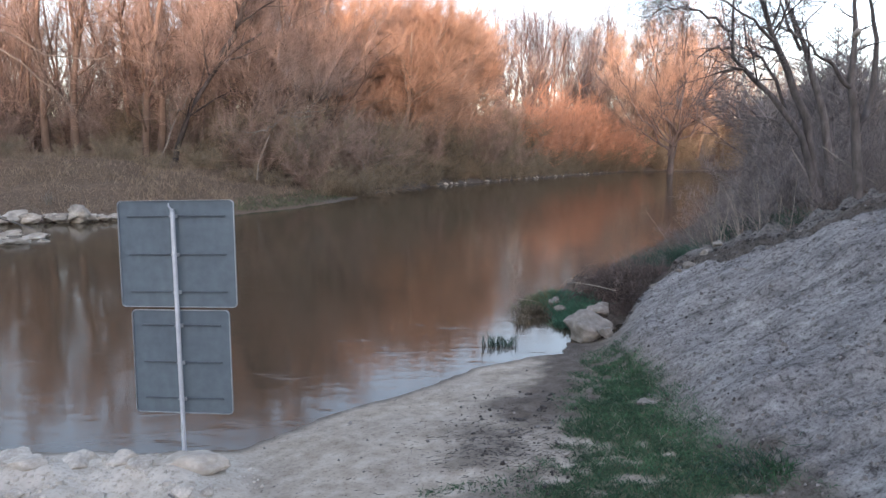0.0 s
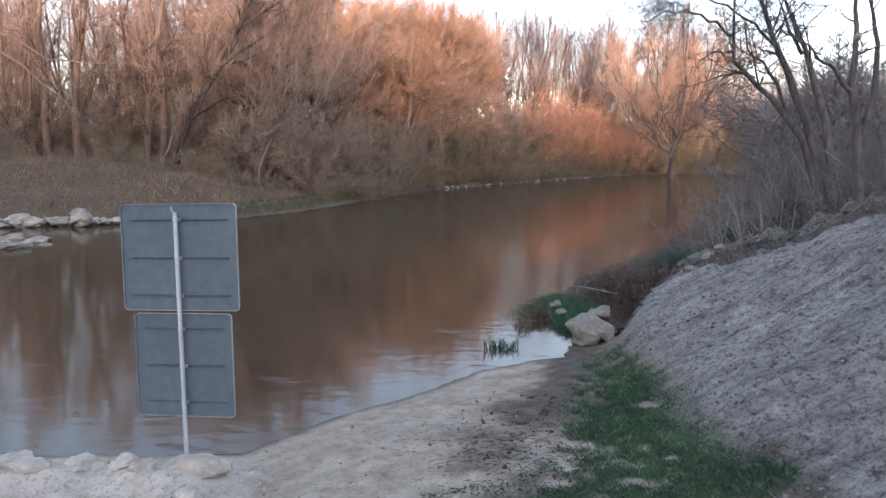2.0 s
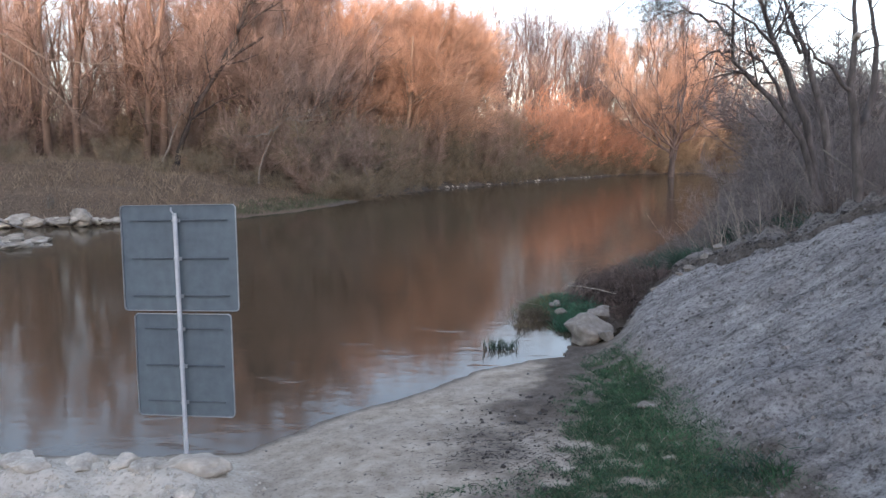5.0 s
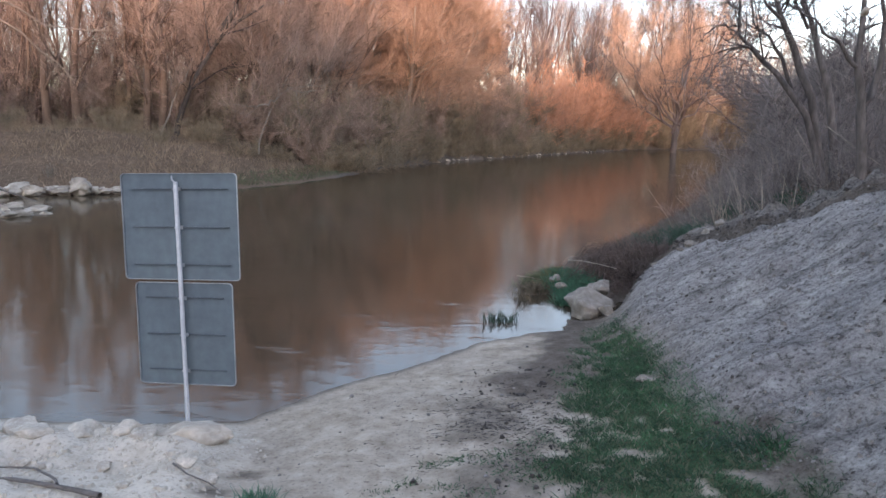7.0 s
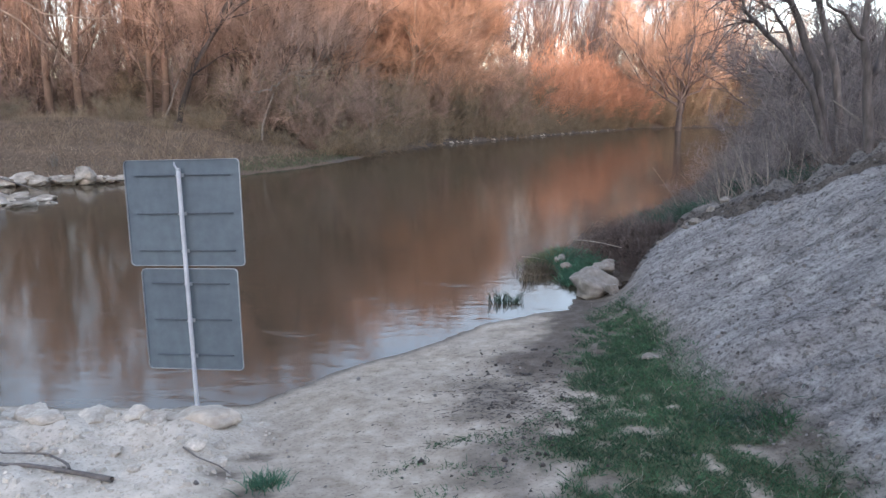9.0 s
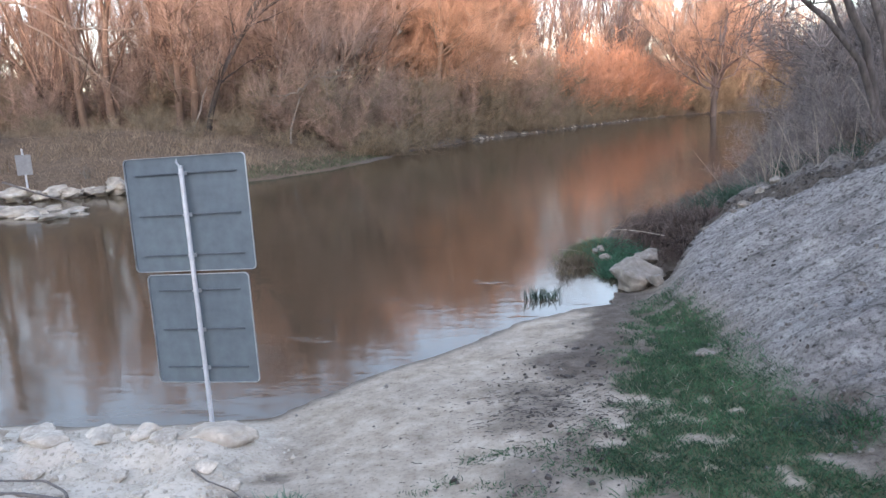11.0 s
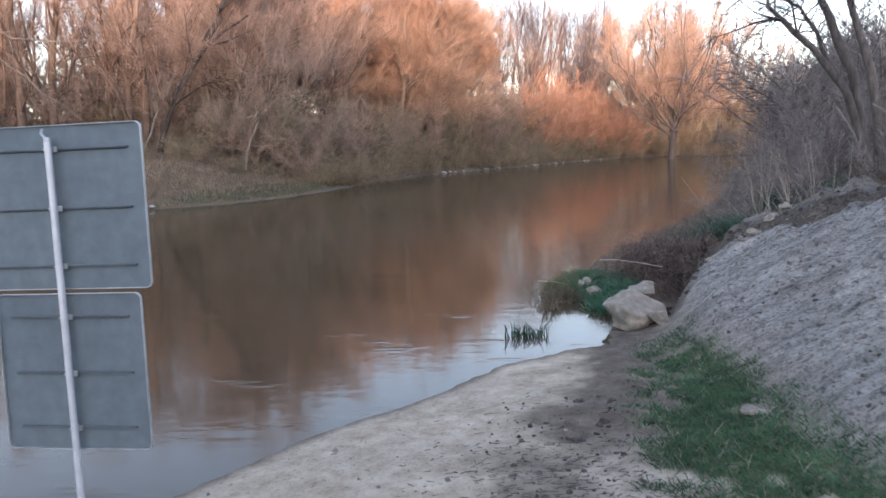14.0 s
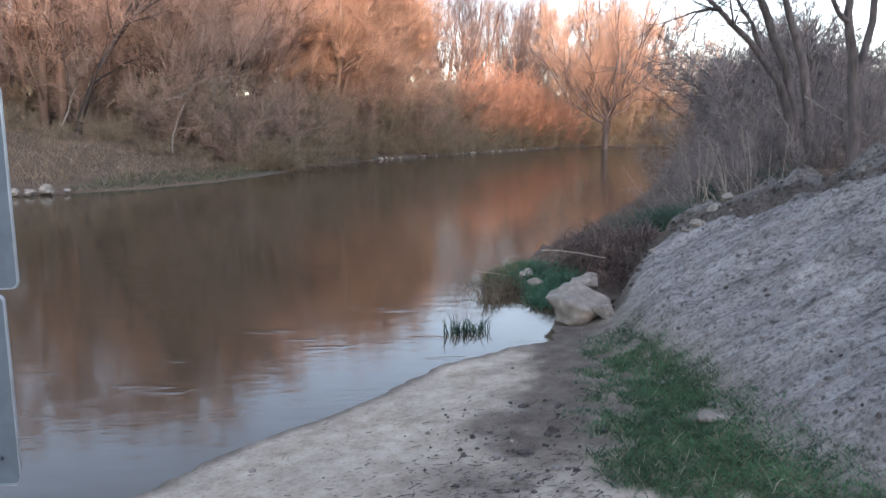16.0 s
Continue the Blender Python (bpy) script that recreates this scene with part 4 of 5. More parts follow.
def bank_shrubs():
    rng = np.random.default_rng(12)
    first = plant("bank_shrub", "dense grey-brown leafless shrub on the shaded bank", "shrub", "shrubs on the near bank", shrub(rng, 22, 3.0, 1.9, 40, 0.65, 0.0115, 0.02), M_BARK, M_TWIG_GREY, (0, -400, 0))
    low = [(7.2, 16.2, 0.4), (8.0, 17.5, 0.5), (9.6, 16.4, 0.55), (4.3, 12.0, 0.26), (4.9, 13.0, 0.34), (5.5, 14.0, 0.36), (6.0, 15.2, 0.42), (6.6, 16.4, 0.45), (7.2, 17.8, 0.5), (7.8, 19.4, 0.55), (8.6, 21.2, 0.6), (5.6, 12.4, 0.34), (6.2, 13.6, 0.42), (7.0, 14.8, 0.5), (7.8, 15.8, 0.55), (7.2, 13.0, 0.42), (8.4, 14.2, 0.5), (9.4, 15.0, 0.6), (10.6, 14.0, 0.6), (8.2, 12.4, 0.42), (3.5, 10.9, 0.2)]
    middling = [(8.6, 18.5, 0.7), (9.2, 20.5, 0.8), (10.6, 22.5, 1.0), (11.4, 24.5, 1.15), (11.8, 27, 1.0), (13.8, 30, 1.1), (15.8, 34, 1.1), (18.5, 40, 1.2), (22, 47, 1.3), (27, 53, 1.4), (10.8, 17.5, 0.75), (11.8, 19.5, 1.0), (12.8, 22, 1.2), (13.5, 15.8, 0.65), (12.0, 14.6, 0.55), (16, 17, 0.7), (14.5, 18, 0.7), (10.2, 19.2, 0.9), (17.5, 14, 0.8), (9.6, 22.8, 0.8), (15.5, 32, 1.3), (12.2, 22, 1.2)]
    tall = [(34, 59, 1.6), (43, 65, 1.8), (13.3, 25, 1.5), (16.2, 29.5, 1.6), (19.5, 34, 1.7), (15, 20, 0.8), (17.5, 24, 1.05), (20.5, 29, 1.2), (24, 40, 2.0), (30, 48, 2.2), (19, 20, 0.85), (17, 36, 1.5), (20, 42, 1.6), (18.6, 38, 1.6), (22.5, 44, 1.8), (16.2, 30, 1.6), (19.5, 36, 1.6), (23, 41, 1.8), (25, 45, 2.2), (21, 33, 1.2), (12.6, 23.5, 1.5), (13.6, 24.5, 1.7), (14.6, 26.5, 1.8), (14.6, 28, 1.75), (16.0, 26.5, 1.1), (18, 27, 1.0), (13.8, 26.5, 1.95), (15.4, 30, 2.2), (17.2, 33, 2.4), (16.0, 28.5, 1.4), (12.5, 24, 1.75), (18.5, 28.5, 1.2), (15.2, 30, 1.9), (13.6, 28, 1.7), (12.6, 26, 1.5)]
    for x, y, s in low + middling + tall:
        again(first, x, y, RNG.uniform(0, 6.28), s)
    for c in list(first.children_recursive) + [first]:
        bpy.data.objects.remove(c)


bank_shrubs()


def bend_tree():
    """The wide tree that stands at the bend, and the pale limb that hangs in from the left bank."""
    rng = np.random.default_rng(5)
    wood = [tubes([[(0, 0, -0.8), (0.05, 0, 0.8), (0.1, 0, 2.4), (-0.1, 0, 4.2)]], [[0.4, 0.34, 0.3, 0.2]], 9)]
    tw = []
    for k in range(17):
        f = (k - 8) / 8
        top = np.array([f * 9.5 + rng.normal(0, 1.3), rng.normal(0, 2.5), 18.0 - 5.0 * abs(f) ** 1.6 + rng.normal(0, 1.5)])
        start = np.array([0.05, 0, rng.uniform(1.8, 4.2)])
        mid = start + (top - start) * rng.uniform(0.35, 0.6) + np.array([f * 1.2 + rng.normal(0, 0.7), 0, rng.normal(-0.3, 0.6)])
        w, t = woody([bent([start, start + (mid - start) * 0.5, mid, (mid + top) / 2, top], rng, 9, 0.25)], 0.12, rng, 12, 3.6, 6, 1.8, 16, 1.2, 0.008, limb_from=0.22, spread=0.55, up=0.4)
        wood, tw = wood + w, tw + t
    plant("fan_tree", "bare tree with a dark trunk and wide sunlit fan of boughs", "tree", "", (wood, tw), M_BARK_PALE, M_TWIG_ORANGE, (26.2, 91, 0.3), size=1.08)
    x0 = -16.6
    trunk = np.array([(-2.4, 0, -0.6), (-2.3, 0, 1.5), (-2.5, 0.1, 3.5), (-2.2, 0.2, 4.5), (-2.3, 0.2, 6), (-2.0, 0.2, 7.5)])
    limb = np.array([(-2.3, 0.2, 5.6), (0.5, 0, 5.16), (1.4, -0.2, 4.8), (2.39, -0.3, 4.2), (3.29, -0.4, 4.12), (4.09, -0.5, 4.02), (5.28, -0.5, 4.08), (6.17, -0.5, 3.85)])
    limb2 = np.array([(0.5, 0, 4.5), (1.3, 0, 4.04), (1.9, 0.1, 3.41), (2.45, 0.1, 3.05), (2.89, 0.2, 2.51), (3.49, 0.2, 2.17), (4.18, 0.2, 1.58)])
    wood, tw = woody([trunk], 0.28, rng, 8, 2.5, 6, 1.5, 10, 1.0, 0.012, limb_from=0.5)
    w2, t2 = woody([limb, limb2], 0.042, rng, 9, 1.3, 4, 0.7, 3, 0.5, 0.007, limb_from=0.2, lift=-0.03, droop=-0.3, up=-0.1)
    plant("overhanging_tree", "bare tree whose pale limbs hang over the water", "tree", "", (wood + w2, tw + t2), M_BARK_FAR, M_TWIG_BROWN, (x0, 24.2, 1.2))


bend_tree()


def bank_willows():
    """Thick trunks among the far trees, upright and leaning, and bleached boughs and stems in front of them."""
    rng = np.random.default_rng(64)

    def bough(pts, depth=0.0):
        p = np.array([(x, 0, z) for x, z in pts])
        p[:, 1] = np.linspace(0, depth, len(p))
        t = np.linspace(0, len(p) - 1, 10)
        return np.stack([np.interp(t, range(len(p)), p[:, k]) for k in range(3)], 1) + rng.normal(0, 0.05, (10, 3))

    def stand(name, label, lines, radius, far, bark, twig, limbs):
        foot = lines[0][0].copy()
        foot[1] = 0
        w, t = woody([ln - foot for ln in lines], radius, rng, limbs, 3.0, 6, 1.6, 12, 1.0, 0.010, limb_from=0.3, up=0.25, lift=0.02)
        plant(name, label, "tree", "", (w, t), bark, twig, (foot[0], far, foot[2]))

    stand("leaning_willow", "thick dark willow trunk leaning towards the river", [bough([(-14.4, 0.9), (-14.24, 1.8), (-13.6, 3.6), (-12.69, 5.25), (-11.66, 6.68), (-10.38, 7.49), (-9.65, 7.91)]), bough([(-11.73, 6.6), (-10.92, 8.24), (-10.38, 9.7), (-10.06, 11.27)], 0.3)], 0.17, 34.2, M_DARKBARK, M_TWIG_BROWN, 8)
    stand("upright_willow", "thick upright willow trunks on the far bank", [bough([(-16.0, 0.9), (-15.93, 1.78), (-15.64, 4.3), (-15.33, 7.04), (-14.74, 9.46), (-14.21, 12.1)]), bough([(-15.0, 0.9), (-15.02, 1.79), (-15.08, 4.32), (-15.13, 7.09), (-15.51, 9.8), (-15.61, 11.92)], 0.4)], 0.25, 34.5, M_BARK_WOOD, M_TWIG_BROWN, 8)
    stand("tall_willow", "tall brown willow trunks on the far bank", [bough([(-20.75, 1.0), (-20.79, 2.17), (-20.84, 4.83), (-20.9, 7.31), (-20.91, 9.74), (-20.85, 12.12)]), bough([(-19.4, 1.0), (-19.36, 2.55), (-19.48, 4.86), (-19.13, 7.35), (-18.64, 9.8), (-18.56, 11.94)], 0.4)], 0.25, 34.5, M_BARK_WOOD, M_TWIG_BROWN, 8)
    stand("bleached_boughs", "pale bare boughs arching over the far bank", [bough([(-9.2, 0.9), (-9.06, 1.8), (-8.75, 2.56), (-8.34, 3.23), (-7.66, 3.91), (-7.04, 3.99), (-6.47, 3.99), (-5.8, 4.25)]), bough([(-7.71, 3.82), (-7.12, 3.7), (-6.38, 3.73)], -0.3), bough([(-8.37, 3.23), (-8.95, 3.1), (-9.68, 3.05)], -0.3)], 0.042, 31.0, M_CANE, M_TWIG_BROWN, 4)
    stand("dead_tree", "pale barkless stem leaning among the willows", [bough([(-14.2, 1.0), (-13.53, 2.87), (-13.11, 3.79), (-12.73, 4.44), (-12.36, 4.96)])], 0.045, 32.0, M_CANE, M_TWIG_BROWN, 2)
    stand("dead_tree", "pale forked stem at the far water's edge", [bough([(-4.79, 0.2), (-4.79, 0.67), (-4.97, 1.32), (-5.26, 1.85)]), bough([(-4.79, 0.6), (-4.55, 1.38), (-4.25, 1.91)])], 0.04, 36.4, M_CANE, M_TWIG_BROWN, 2)


bank_willows()

# ---- stones ----


def rock_mesh(name, seed, mat, squash=0.65, rough=0.22, detail=2):
    rng = np.random.default_rng(seed)
    bm = bmesh.new()
    bmesh.ops.create_icosphere(bm, subdivisions=detail + 1, radius=0.5)
    off = Vector(rng.uniform(-9, 9, 3))
    cuts = [(Vector(rng.normal(0, 1, 3)).normalized(), rng.uniform(0.22, 0.38)) for _ in range(11)]
    for v in bm.verts:
        p = v.co.copy()
        for nrm, lim in cuts:
            d = p.dot(nrm)
            if d > lim:
                p -= nrm * (d - lim) * 0.85
        n = noise.fractal(p * 2.6 + off, 1.0, 2.0, 4)
        v.co = p * (1 + rough * n * 0.6) + Vector((0, 0, 0))
        v.co.z *= squash
    me = bpy.data.meshes.new(name)
    bm.to_mesh(me)
    bm.free()
    me.materials.append(mat)
    me.polygons.foreach_set("use_smooth", [True] * len(me.polygons))
    return me


ROCKS = [rock_mesh("rock", k, M_ROCK, 0.62, 0.42, 3) for k in range(5)]
BUFF_ROCKS = [rock_mesh("boulder", 40 + k, M_BUFF, 0.75, 0.36, 3) for k in range(3)]
FAR_ROCKS = [rock_mesh("far_rock", 60 + k, M_FARROCK, 0.7, 0.75, 3) for k in range(4)]
DARK_ROCKS = [rock_mesh("stone", 20 + k, M_DARKROCK, 0.6) for k in range(3)]


def rock(name, label, x, y, size, z=None, turn=0.0, which=0, stretch=(1, 1, 1), group="", tilt=0.0, pool=ROCKS):
    ob = tagged(new(name, pool[which % len(pool)]), label, "rock", group)
    zz = height(x, y) + size * stretch[2] * 0.03 if z is None else z
    ob.matrix_world = Matrix.Translation((x, y, zz)) @ Euler((tilt, tilt * 0.5, turn)).to_matrix().to_4x4() @ Matrix.Diagonal((size * stretch[0], size * stretch[1], size * stretch[2], 1))
    return ob


def fitted(name, label, at, dims, turn, which, pool=BUFF_ROCKS):
    """A rock scaled to given width, depth and height about its middle."""
    me = pool[which]
    co = np.array([v.co[:] for v in me.vertices])
    low, high = co.min(0), co.max(0)
    ob = tagged(new(name, me), label, "rock")
    scale = np.array(dims) / (high - low)
    ob.matrix_world = Matrix.Translation(at) @ Matrix.Rotation(turn, 4, "Z") @ Matrix.Diagonal((*scale, 1)) @ Matrix.Translation(-(low + high) / 2)
    return ob


def stones():
    g = "pale rocks beside the sign"
    for x, y, s, st, w in [(-1.28, 3.84, 0.46, (1.15, 0.7, 0.75), 0), (-1.70, 3.84, 0.27, (0.95, 0.8, 0.95), 1), (-1.98, 3.88, 0.32, (1.1, 0.8, 0.75), 2), (-2.42, 3.92, 0.30, (1, 0.7, 1.0), 3),
                           (-2.75, 3.85, 0.42, (1.2, 0.7, 0.6), 4), (-3.3, 3.85, 0.5, (1.2, 0.8, 0.6), 1), (-1.50, 3.7, 0.2, (1.1, 0.8, 0.7), 3), (-2.2, 3.7, 0.25, (1.2, 0.9, 0.6), 0)]:
        rock("rock", "pale weathered limestone block at the water's edge", x, y, s, turn=x * 7, which=w, stretch=st, group=g)
    for x, y, s, w in [(-1.14, 3.42, 0.14, 2), (-0.98, 3.33, 0.11, 3), (-1.05, 3.55, 0.10, 4), (-1.6, 3.4, 0.12, 1), (-1.9, 3.3, 0.1, 0), (-2.1, 3.45, 0.13, 2), (-1.35, 3.15, 0.08, 3), (-0.85, 3.15, 0.07, 0), (-2.4, 3.5, 0.15, 1), (-1.75, 3.1, 0.09, 4)]:
        rock("small_rock", "small pale limestone piece on the rubble", x, y, s, turn=x * 11, which=w, group="small rocks on the rubble")
    fitted("boulder", "large pale boulder at the edge of the water", (1.83, 7.76, 0.13), (0.62, 0.5, 0.4), 1.9, 1)
    fitted("boulder", "flat pale boulder behind the larger one", (2.06, 8.4, 0.19), (0.36, 0.26, 0.22), 0.6, 1)
    fitted("small_rock", "small pale rock in front of the boulder", (1.95, 7.42, 0.16), (0.2, 0.16, 0.14), 2.0, 0)
    fitted("small_rock", "pale rock standing among the green plants", (1.59, 9.1, 0.15), (0.24, 0.15, 0.13), 1.0, 1)
    fitted("small_rock", "small pale rock among the green plants", (1.62, 8.8, 0.13), (0.22, 0.12, 0.1), 2.2, 2)
    rock("small_rock", "pale rock between grass and earth slope", 1.775, 4.95, 0.12, turn=0.3, which=2, stretch=(1.4, 0.9, 0.8), pool=BUFF_ROCKS)
    for x, y, s, w in [(3.42, 8.6, 0.26, 0), (3.58, 8.7, 0.17, 1), (3.1, 8.3, 0.19, 1), (2.95, 8.2, 0.12, 3), (3.3, 7.75, 0.1, 2), (3.72, 8.8, 0.2, 2), (4.05, 8.9, 0.24, 4), (4.35, 8.95, 0.16, 2), (4.7, 8.9, 0.2, 0), (3.5, 7.0, 0.1, 4), (2.72, 8.35, 0.14, 1)]:
        rock("crest_stone", "stone on the crest of the earth slope", x, y, s, turn=x * 9, which=w, stretch=(1.15, 0.9, 0.85), group="stones on the slope's crest", pool=BUFF_ROCKS if w in (0, 1) else DARK_ROCKS)
    g = "pale rocks on the far bank"
    for x, y, s, w in [(-12.9, 19.75, 1.0, 0), (-12.1, 20.1, 0.55, 1), (-11.45, 20.45, 1.05, 2), (-10.95, 20.7, 0.5, 3), (-10.55, 20.95, 0.55, 4), (-13.8, 19.3, 1.0, 1), (-9.9, 21.35, 0.4, 0), (-9.55, 21.6, 0.55, 2), (-14.6, 18.9, 0.9, 3), (-9.2, 22.0, 0.25, 1), (-13.3, 19.5, 0.7, 4), (-12.5, 19.7, 0.6, 2), (-11.8, 20.15, 0.7, 0), (-11.1, 20.45, 0.6, 3), (-10.7, 20.6, 0.4, 1), (-12.3, 20.4, 0.6, 3), (-10.2, 21.1, 0.4, 2)]:
        rock("rock", "pale limestone block along the far water's edge", x, y, s, z=0.16 * s + 0.05, turn=x * 5, which=w, stretch=(1.25, 0.8, 0.7), group=g, pool=FAR_ROCKS)
    for x, y, s, w in [(-10.0, 15.3, 0.8, 3), (-10.7, 15.6, 0.9, 4), (-10.2, 16.4, 0.6, 1), (-11.3, 16.1, 0.9, 2), (-11.2, 17.0, 0.7, 0), (-12.3, 16.4, 1.0, 1), (-9.6, 15.75, 0.35, 0)]:
        rock("rock", "flat pale rock lying in the shallow river", x, y, s, z=0.02, turn=x * 3, which=w, stretch=(1.3, 0.8, 0.55), group=g, pool=FAR_ROCKS)
    rng = np.random.default_rng(3)
    pts = FAR_SHORE[3:7][::-1]
    for k in range(46):
        f = rng.uniform(0, len(pts) - 1.001)
        i = int(f)
        p = pts[i] + (pts[i + 1] - pts[i]) * (f - i)
        s = rng.uniform(0.2, 0.55)
        rock("shore_stone", "stone at the foot of the far bank", p[0] - 0.15, p[1] + 0.1, s, z=0.05, turn=k, which=k, group="stones along the far shore", pool=ROCKS if k % 3 else DARK_ROCKS)


stones()

# ---- sticks ----


def stick(name, label, pts, r, mat, fork=None):
    ob = thing(name, label, "stick")
    rr = np.linspace(r, r * 0.45, len(pts))
    part("stem", quick_mesh(name, [tubes([pts], [rr], 7)], mat), mat, ob)
    if fork:
        part("side_branch", quick_mesh(name, [tubes([fork], [np.linspace(r * 0.55, r * 0.25, len(fork))], 6)], mat), mat, ob)
    return ob


def on_ground(pts, lift=0.015):
    return [(x, y, height(x, y) + lift) for x, y in pts]


stick("dry_branch", "grey-brown dry branch with a fork lying on pale rubble",
      on_ground([(-1.40, 3.0), (-1.48, 3.03), (-1.58, 3.06), (-1.72, 3.07), (-1.92, 3.12), (-2.09, 3.17), (-2.5, 3.25), (-2.9, 3.34)], 0.02), 0.016, M_STICK,
      on_ground([(-1.66, 3.07), (-1.70, 3.12), (-1.76, 3.17), (-1.89, 3.24), (-2.17, 3.29), (-2.4, 3.35)], 0.03))
stick("dry_twig", "thin grey-brown twig beside the small rocks", on_ground([(-1.18, 3.35), (-1.13, 3.33), (-1.09, 3.31), (-0.96, 3.29), (-0.87, 3.22)], 0.014), 0.006, M_STICK)
stick("bleached_stick", "pale stick lying over the brambles", [(1.78, 9.3, 0.38), (1.92, 9.1, 0.41), (2.1, 8.85, 0.42), (2.28, 8.55, 0.42)], 0.008, M_PALESTICK)
stick("bleached_stick", "pale stick lying over the water plants", [(1.08, 9.3, 0.14), (1.24, 9.2, 0.15), (1.42, 9.1, 0.13)], 0.007, M_PALESTICK)
stick("bleached_stick", "pale stick lying on rocks in the river", [(-12.4, 17.0, 0.75), (-11.2, 16.5, 0.5), (-10.0, 16.1, 0.25)], 0.03, M_STICK)
stick("leaning_pole", "pale dead stem leaning in the weeds", [(7.32, 13.9, 2.33), (7.52, 13.3, 1.98), (7.75, 12.7, 1.64)], 0.014, M_CANE)
stick("leaning_pole", "pale dead stem leaning in the weeds", [(6.86, 14.2, 2.30), (6.98, 13.8, 1.84), (7.05, 13.6, 1.45)], 0.012, M_CANE)
_rng = np.random.default_rng(77)
for k in range(38):
    cy = _rng.uniform(11.2, 17.0) if k % 2 else _rng.uniform(11.4, 12.6)
    cx = np.interp(cy, (11, 14, 17), (3.4, 4.6, 6.2)) + _rng.uniform(0.2, 2.2) if k % 2 else _rng.normal(5.0, 0.35)
    h0, tall = height(cx, cy), _rng.uniform(0.5, 1.2)
    lean = _rng.normal(-0.15, 0.25)
    tagged(stick("dead_cane", "pale upright dead cane among weeds on the bank", [(cx, cy, h0 - 0.05), (cx + lean * 0.4, cy, h0 + tall * 0.5), (cx + lean, cy + 0.1, h0 + tall)], 0.007, M_CANE), group="dead canes on the bank")

# ---- grass, weeds and litter ----


def blades(name, label, category, xy, tall, r, lean, mat, bend=0.25, z=None, seed=1, bent=True):
    """Many thin blades as one object, each bent once."""
    rng = np.random.default_rng(seed)
    n = len(xy)
    zz = land(xy[:, 0], xy[:, 1])[0] if z is None else np.full(n, z)
    root = np.column_stack([xy, zz - 0.01])
    h = tall * rng.uniform(0.45, 1.2, n)[:, None]
    d = np.column_stack([rng.normal(0, lean, n), rng.normal(0, lean, n), np.ones(n)])
    mid = root + d * h * 0.55
    tip = mid + (d * np.array([1, 1, 0.6]) + rng.normal(0, bend, (n, 3)) * np.array([1, 1, 0.3])) * h * 0.45
    lines, widths = (np.stack([root, mid, tip], 1), [r, r * 0.75, r * 0.1]) if bent else (np.stack([root, tip], 1), [r, r * 0.2])
    ob = new(name, quick_mesh(name, [tubes(lines, np.tile(widths, (n, 1)), 3)], mat))
    return tagged(ob, label, category, kind="stuff")


def scatter(n, x0, x1, y0, y1, keep, seed):
    """Random places whose cover mask passes."""
    rng = np.random.default_rng(seed)
    x, y = rng.uniform(x0, x1, n), rng.uniform(y0, y1, n)
    z, cover = land(x, y)
    ok = keep(x, y, z, cover, rng.uniform(0, 1, n))
    return np.column_stack([x[ok], y[ok]])


grass_at = scatter(120000, -0.3, 2.6, 1.6, 7.3, lambda x, y, z, c, u: u < c["turf"] * 1.1, 1)
grass_at = np.concatenate([grass_at, scatter(16000, -0.3, 3.0, -2.5, 1.6, lambda x, y, z, c, u: u < c["turf"] * (0.5 + 0.2 * y), 91)])
blades("grass", "short fresh green grass strip below the earth slope", "grass", grass_at, 0.042, 0.0028, 0.6, M_GRASS, seed=2)
dry_at = scatter(60000, 0.0, 2.5, 1.6, 7.2, lambda x, y, z, c, u: u < c["turf"] * 0.016, 4)
blades("dry_grass", "dry straw stalks among the fresh grass", "grass", dry_at, 0.085, 0.0017, 0.6, M_PALESTICK, seed=3)


def clump(name, label, x, y, rad, n, tall, r, mat, lean=0.35, z=None, seed=1, oval=(1, 1)):
    rng = np.random.default_rng(seed)
    xy = np.column_stack([x + rng.normal(0, rad * oval[0], n), y + rng.normal(0, rad * oval[1], n)])
    return blades(name, label, "plant", xy, tall, r, lean, mat, z=z, seed=seed)


clump("grass_tuft", "small green tuft on the sand beside rubble", -0.65, 3.12, 0.05, 200, 0.085, 0.0028, M_PLANT, 0.55, seed=5)
for k, (x, y, n, w) in enumerate([(0.24, 3.56, 169, 0.05), (0.39, 3.63, 195, 0.05), (0.11, 3.36, 130, 0.05), (0.00, 3.24, 117, 0.05), (0.57, 3.58, 195, 0.06), (0.66, 3.38, 195, 0.06), (0.50, 3.15, 208, 0.06), (0.70, 3.68, 182, 0.06), (0.82, 3.50, 221, 0.07), (0.30, 3.25, 117, 0.05), (0.25, 2.95, 156, 0.06), (0.84, 3.82, 182, 0.06)]):
    clump("grass_tuft", "low dark green tuft growing in bare sand", x, y, w * 0.85, n // 2, 0.026, 0.003, M_GRASS, 0.9, seed=40 + k, oval=(1.3, 0.8))
clump("weed_tuft", "dark green weeds growing from dark soil", 2.14, 3.62, 0.05, 130, 0.07, 0.004, M_GRASS, 0.6, seed=60)
clump("weed_tuft", "dark weeds on soil beside the grass", 2.0, 3.76, 0.11, 260, 0.06, 0.004, M_REED, 0.7, seed=61, oval=(1.2, 0.8))
clump("reed_tuft", "dark green reed tips standing in the water", 0.78, 7.42, 0.07, 85, 0.17, 0.006, M_REED, 0.3, z=-0.02, seed=8, oval=(1.1, 0.7))
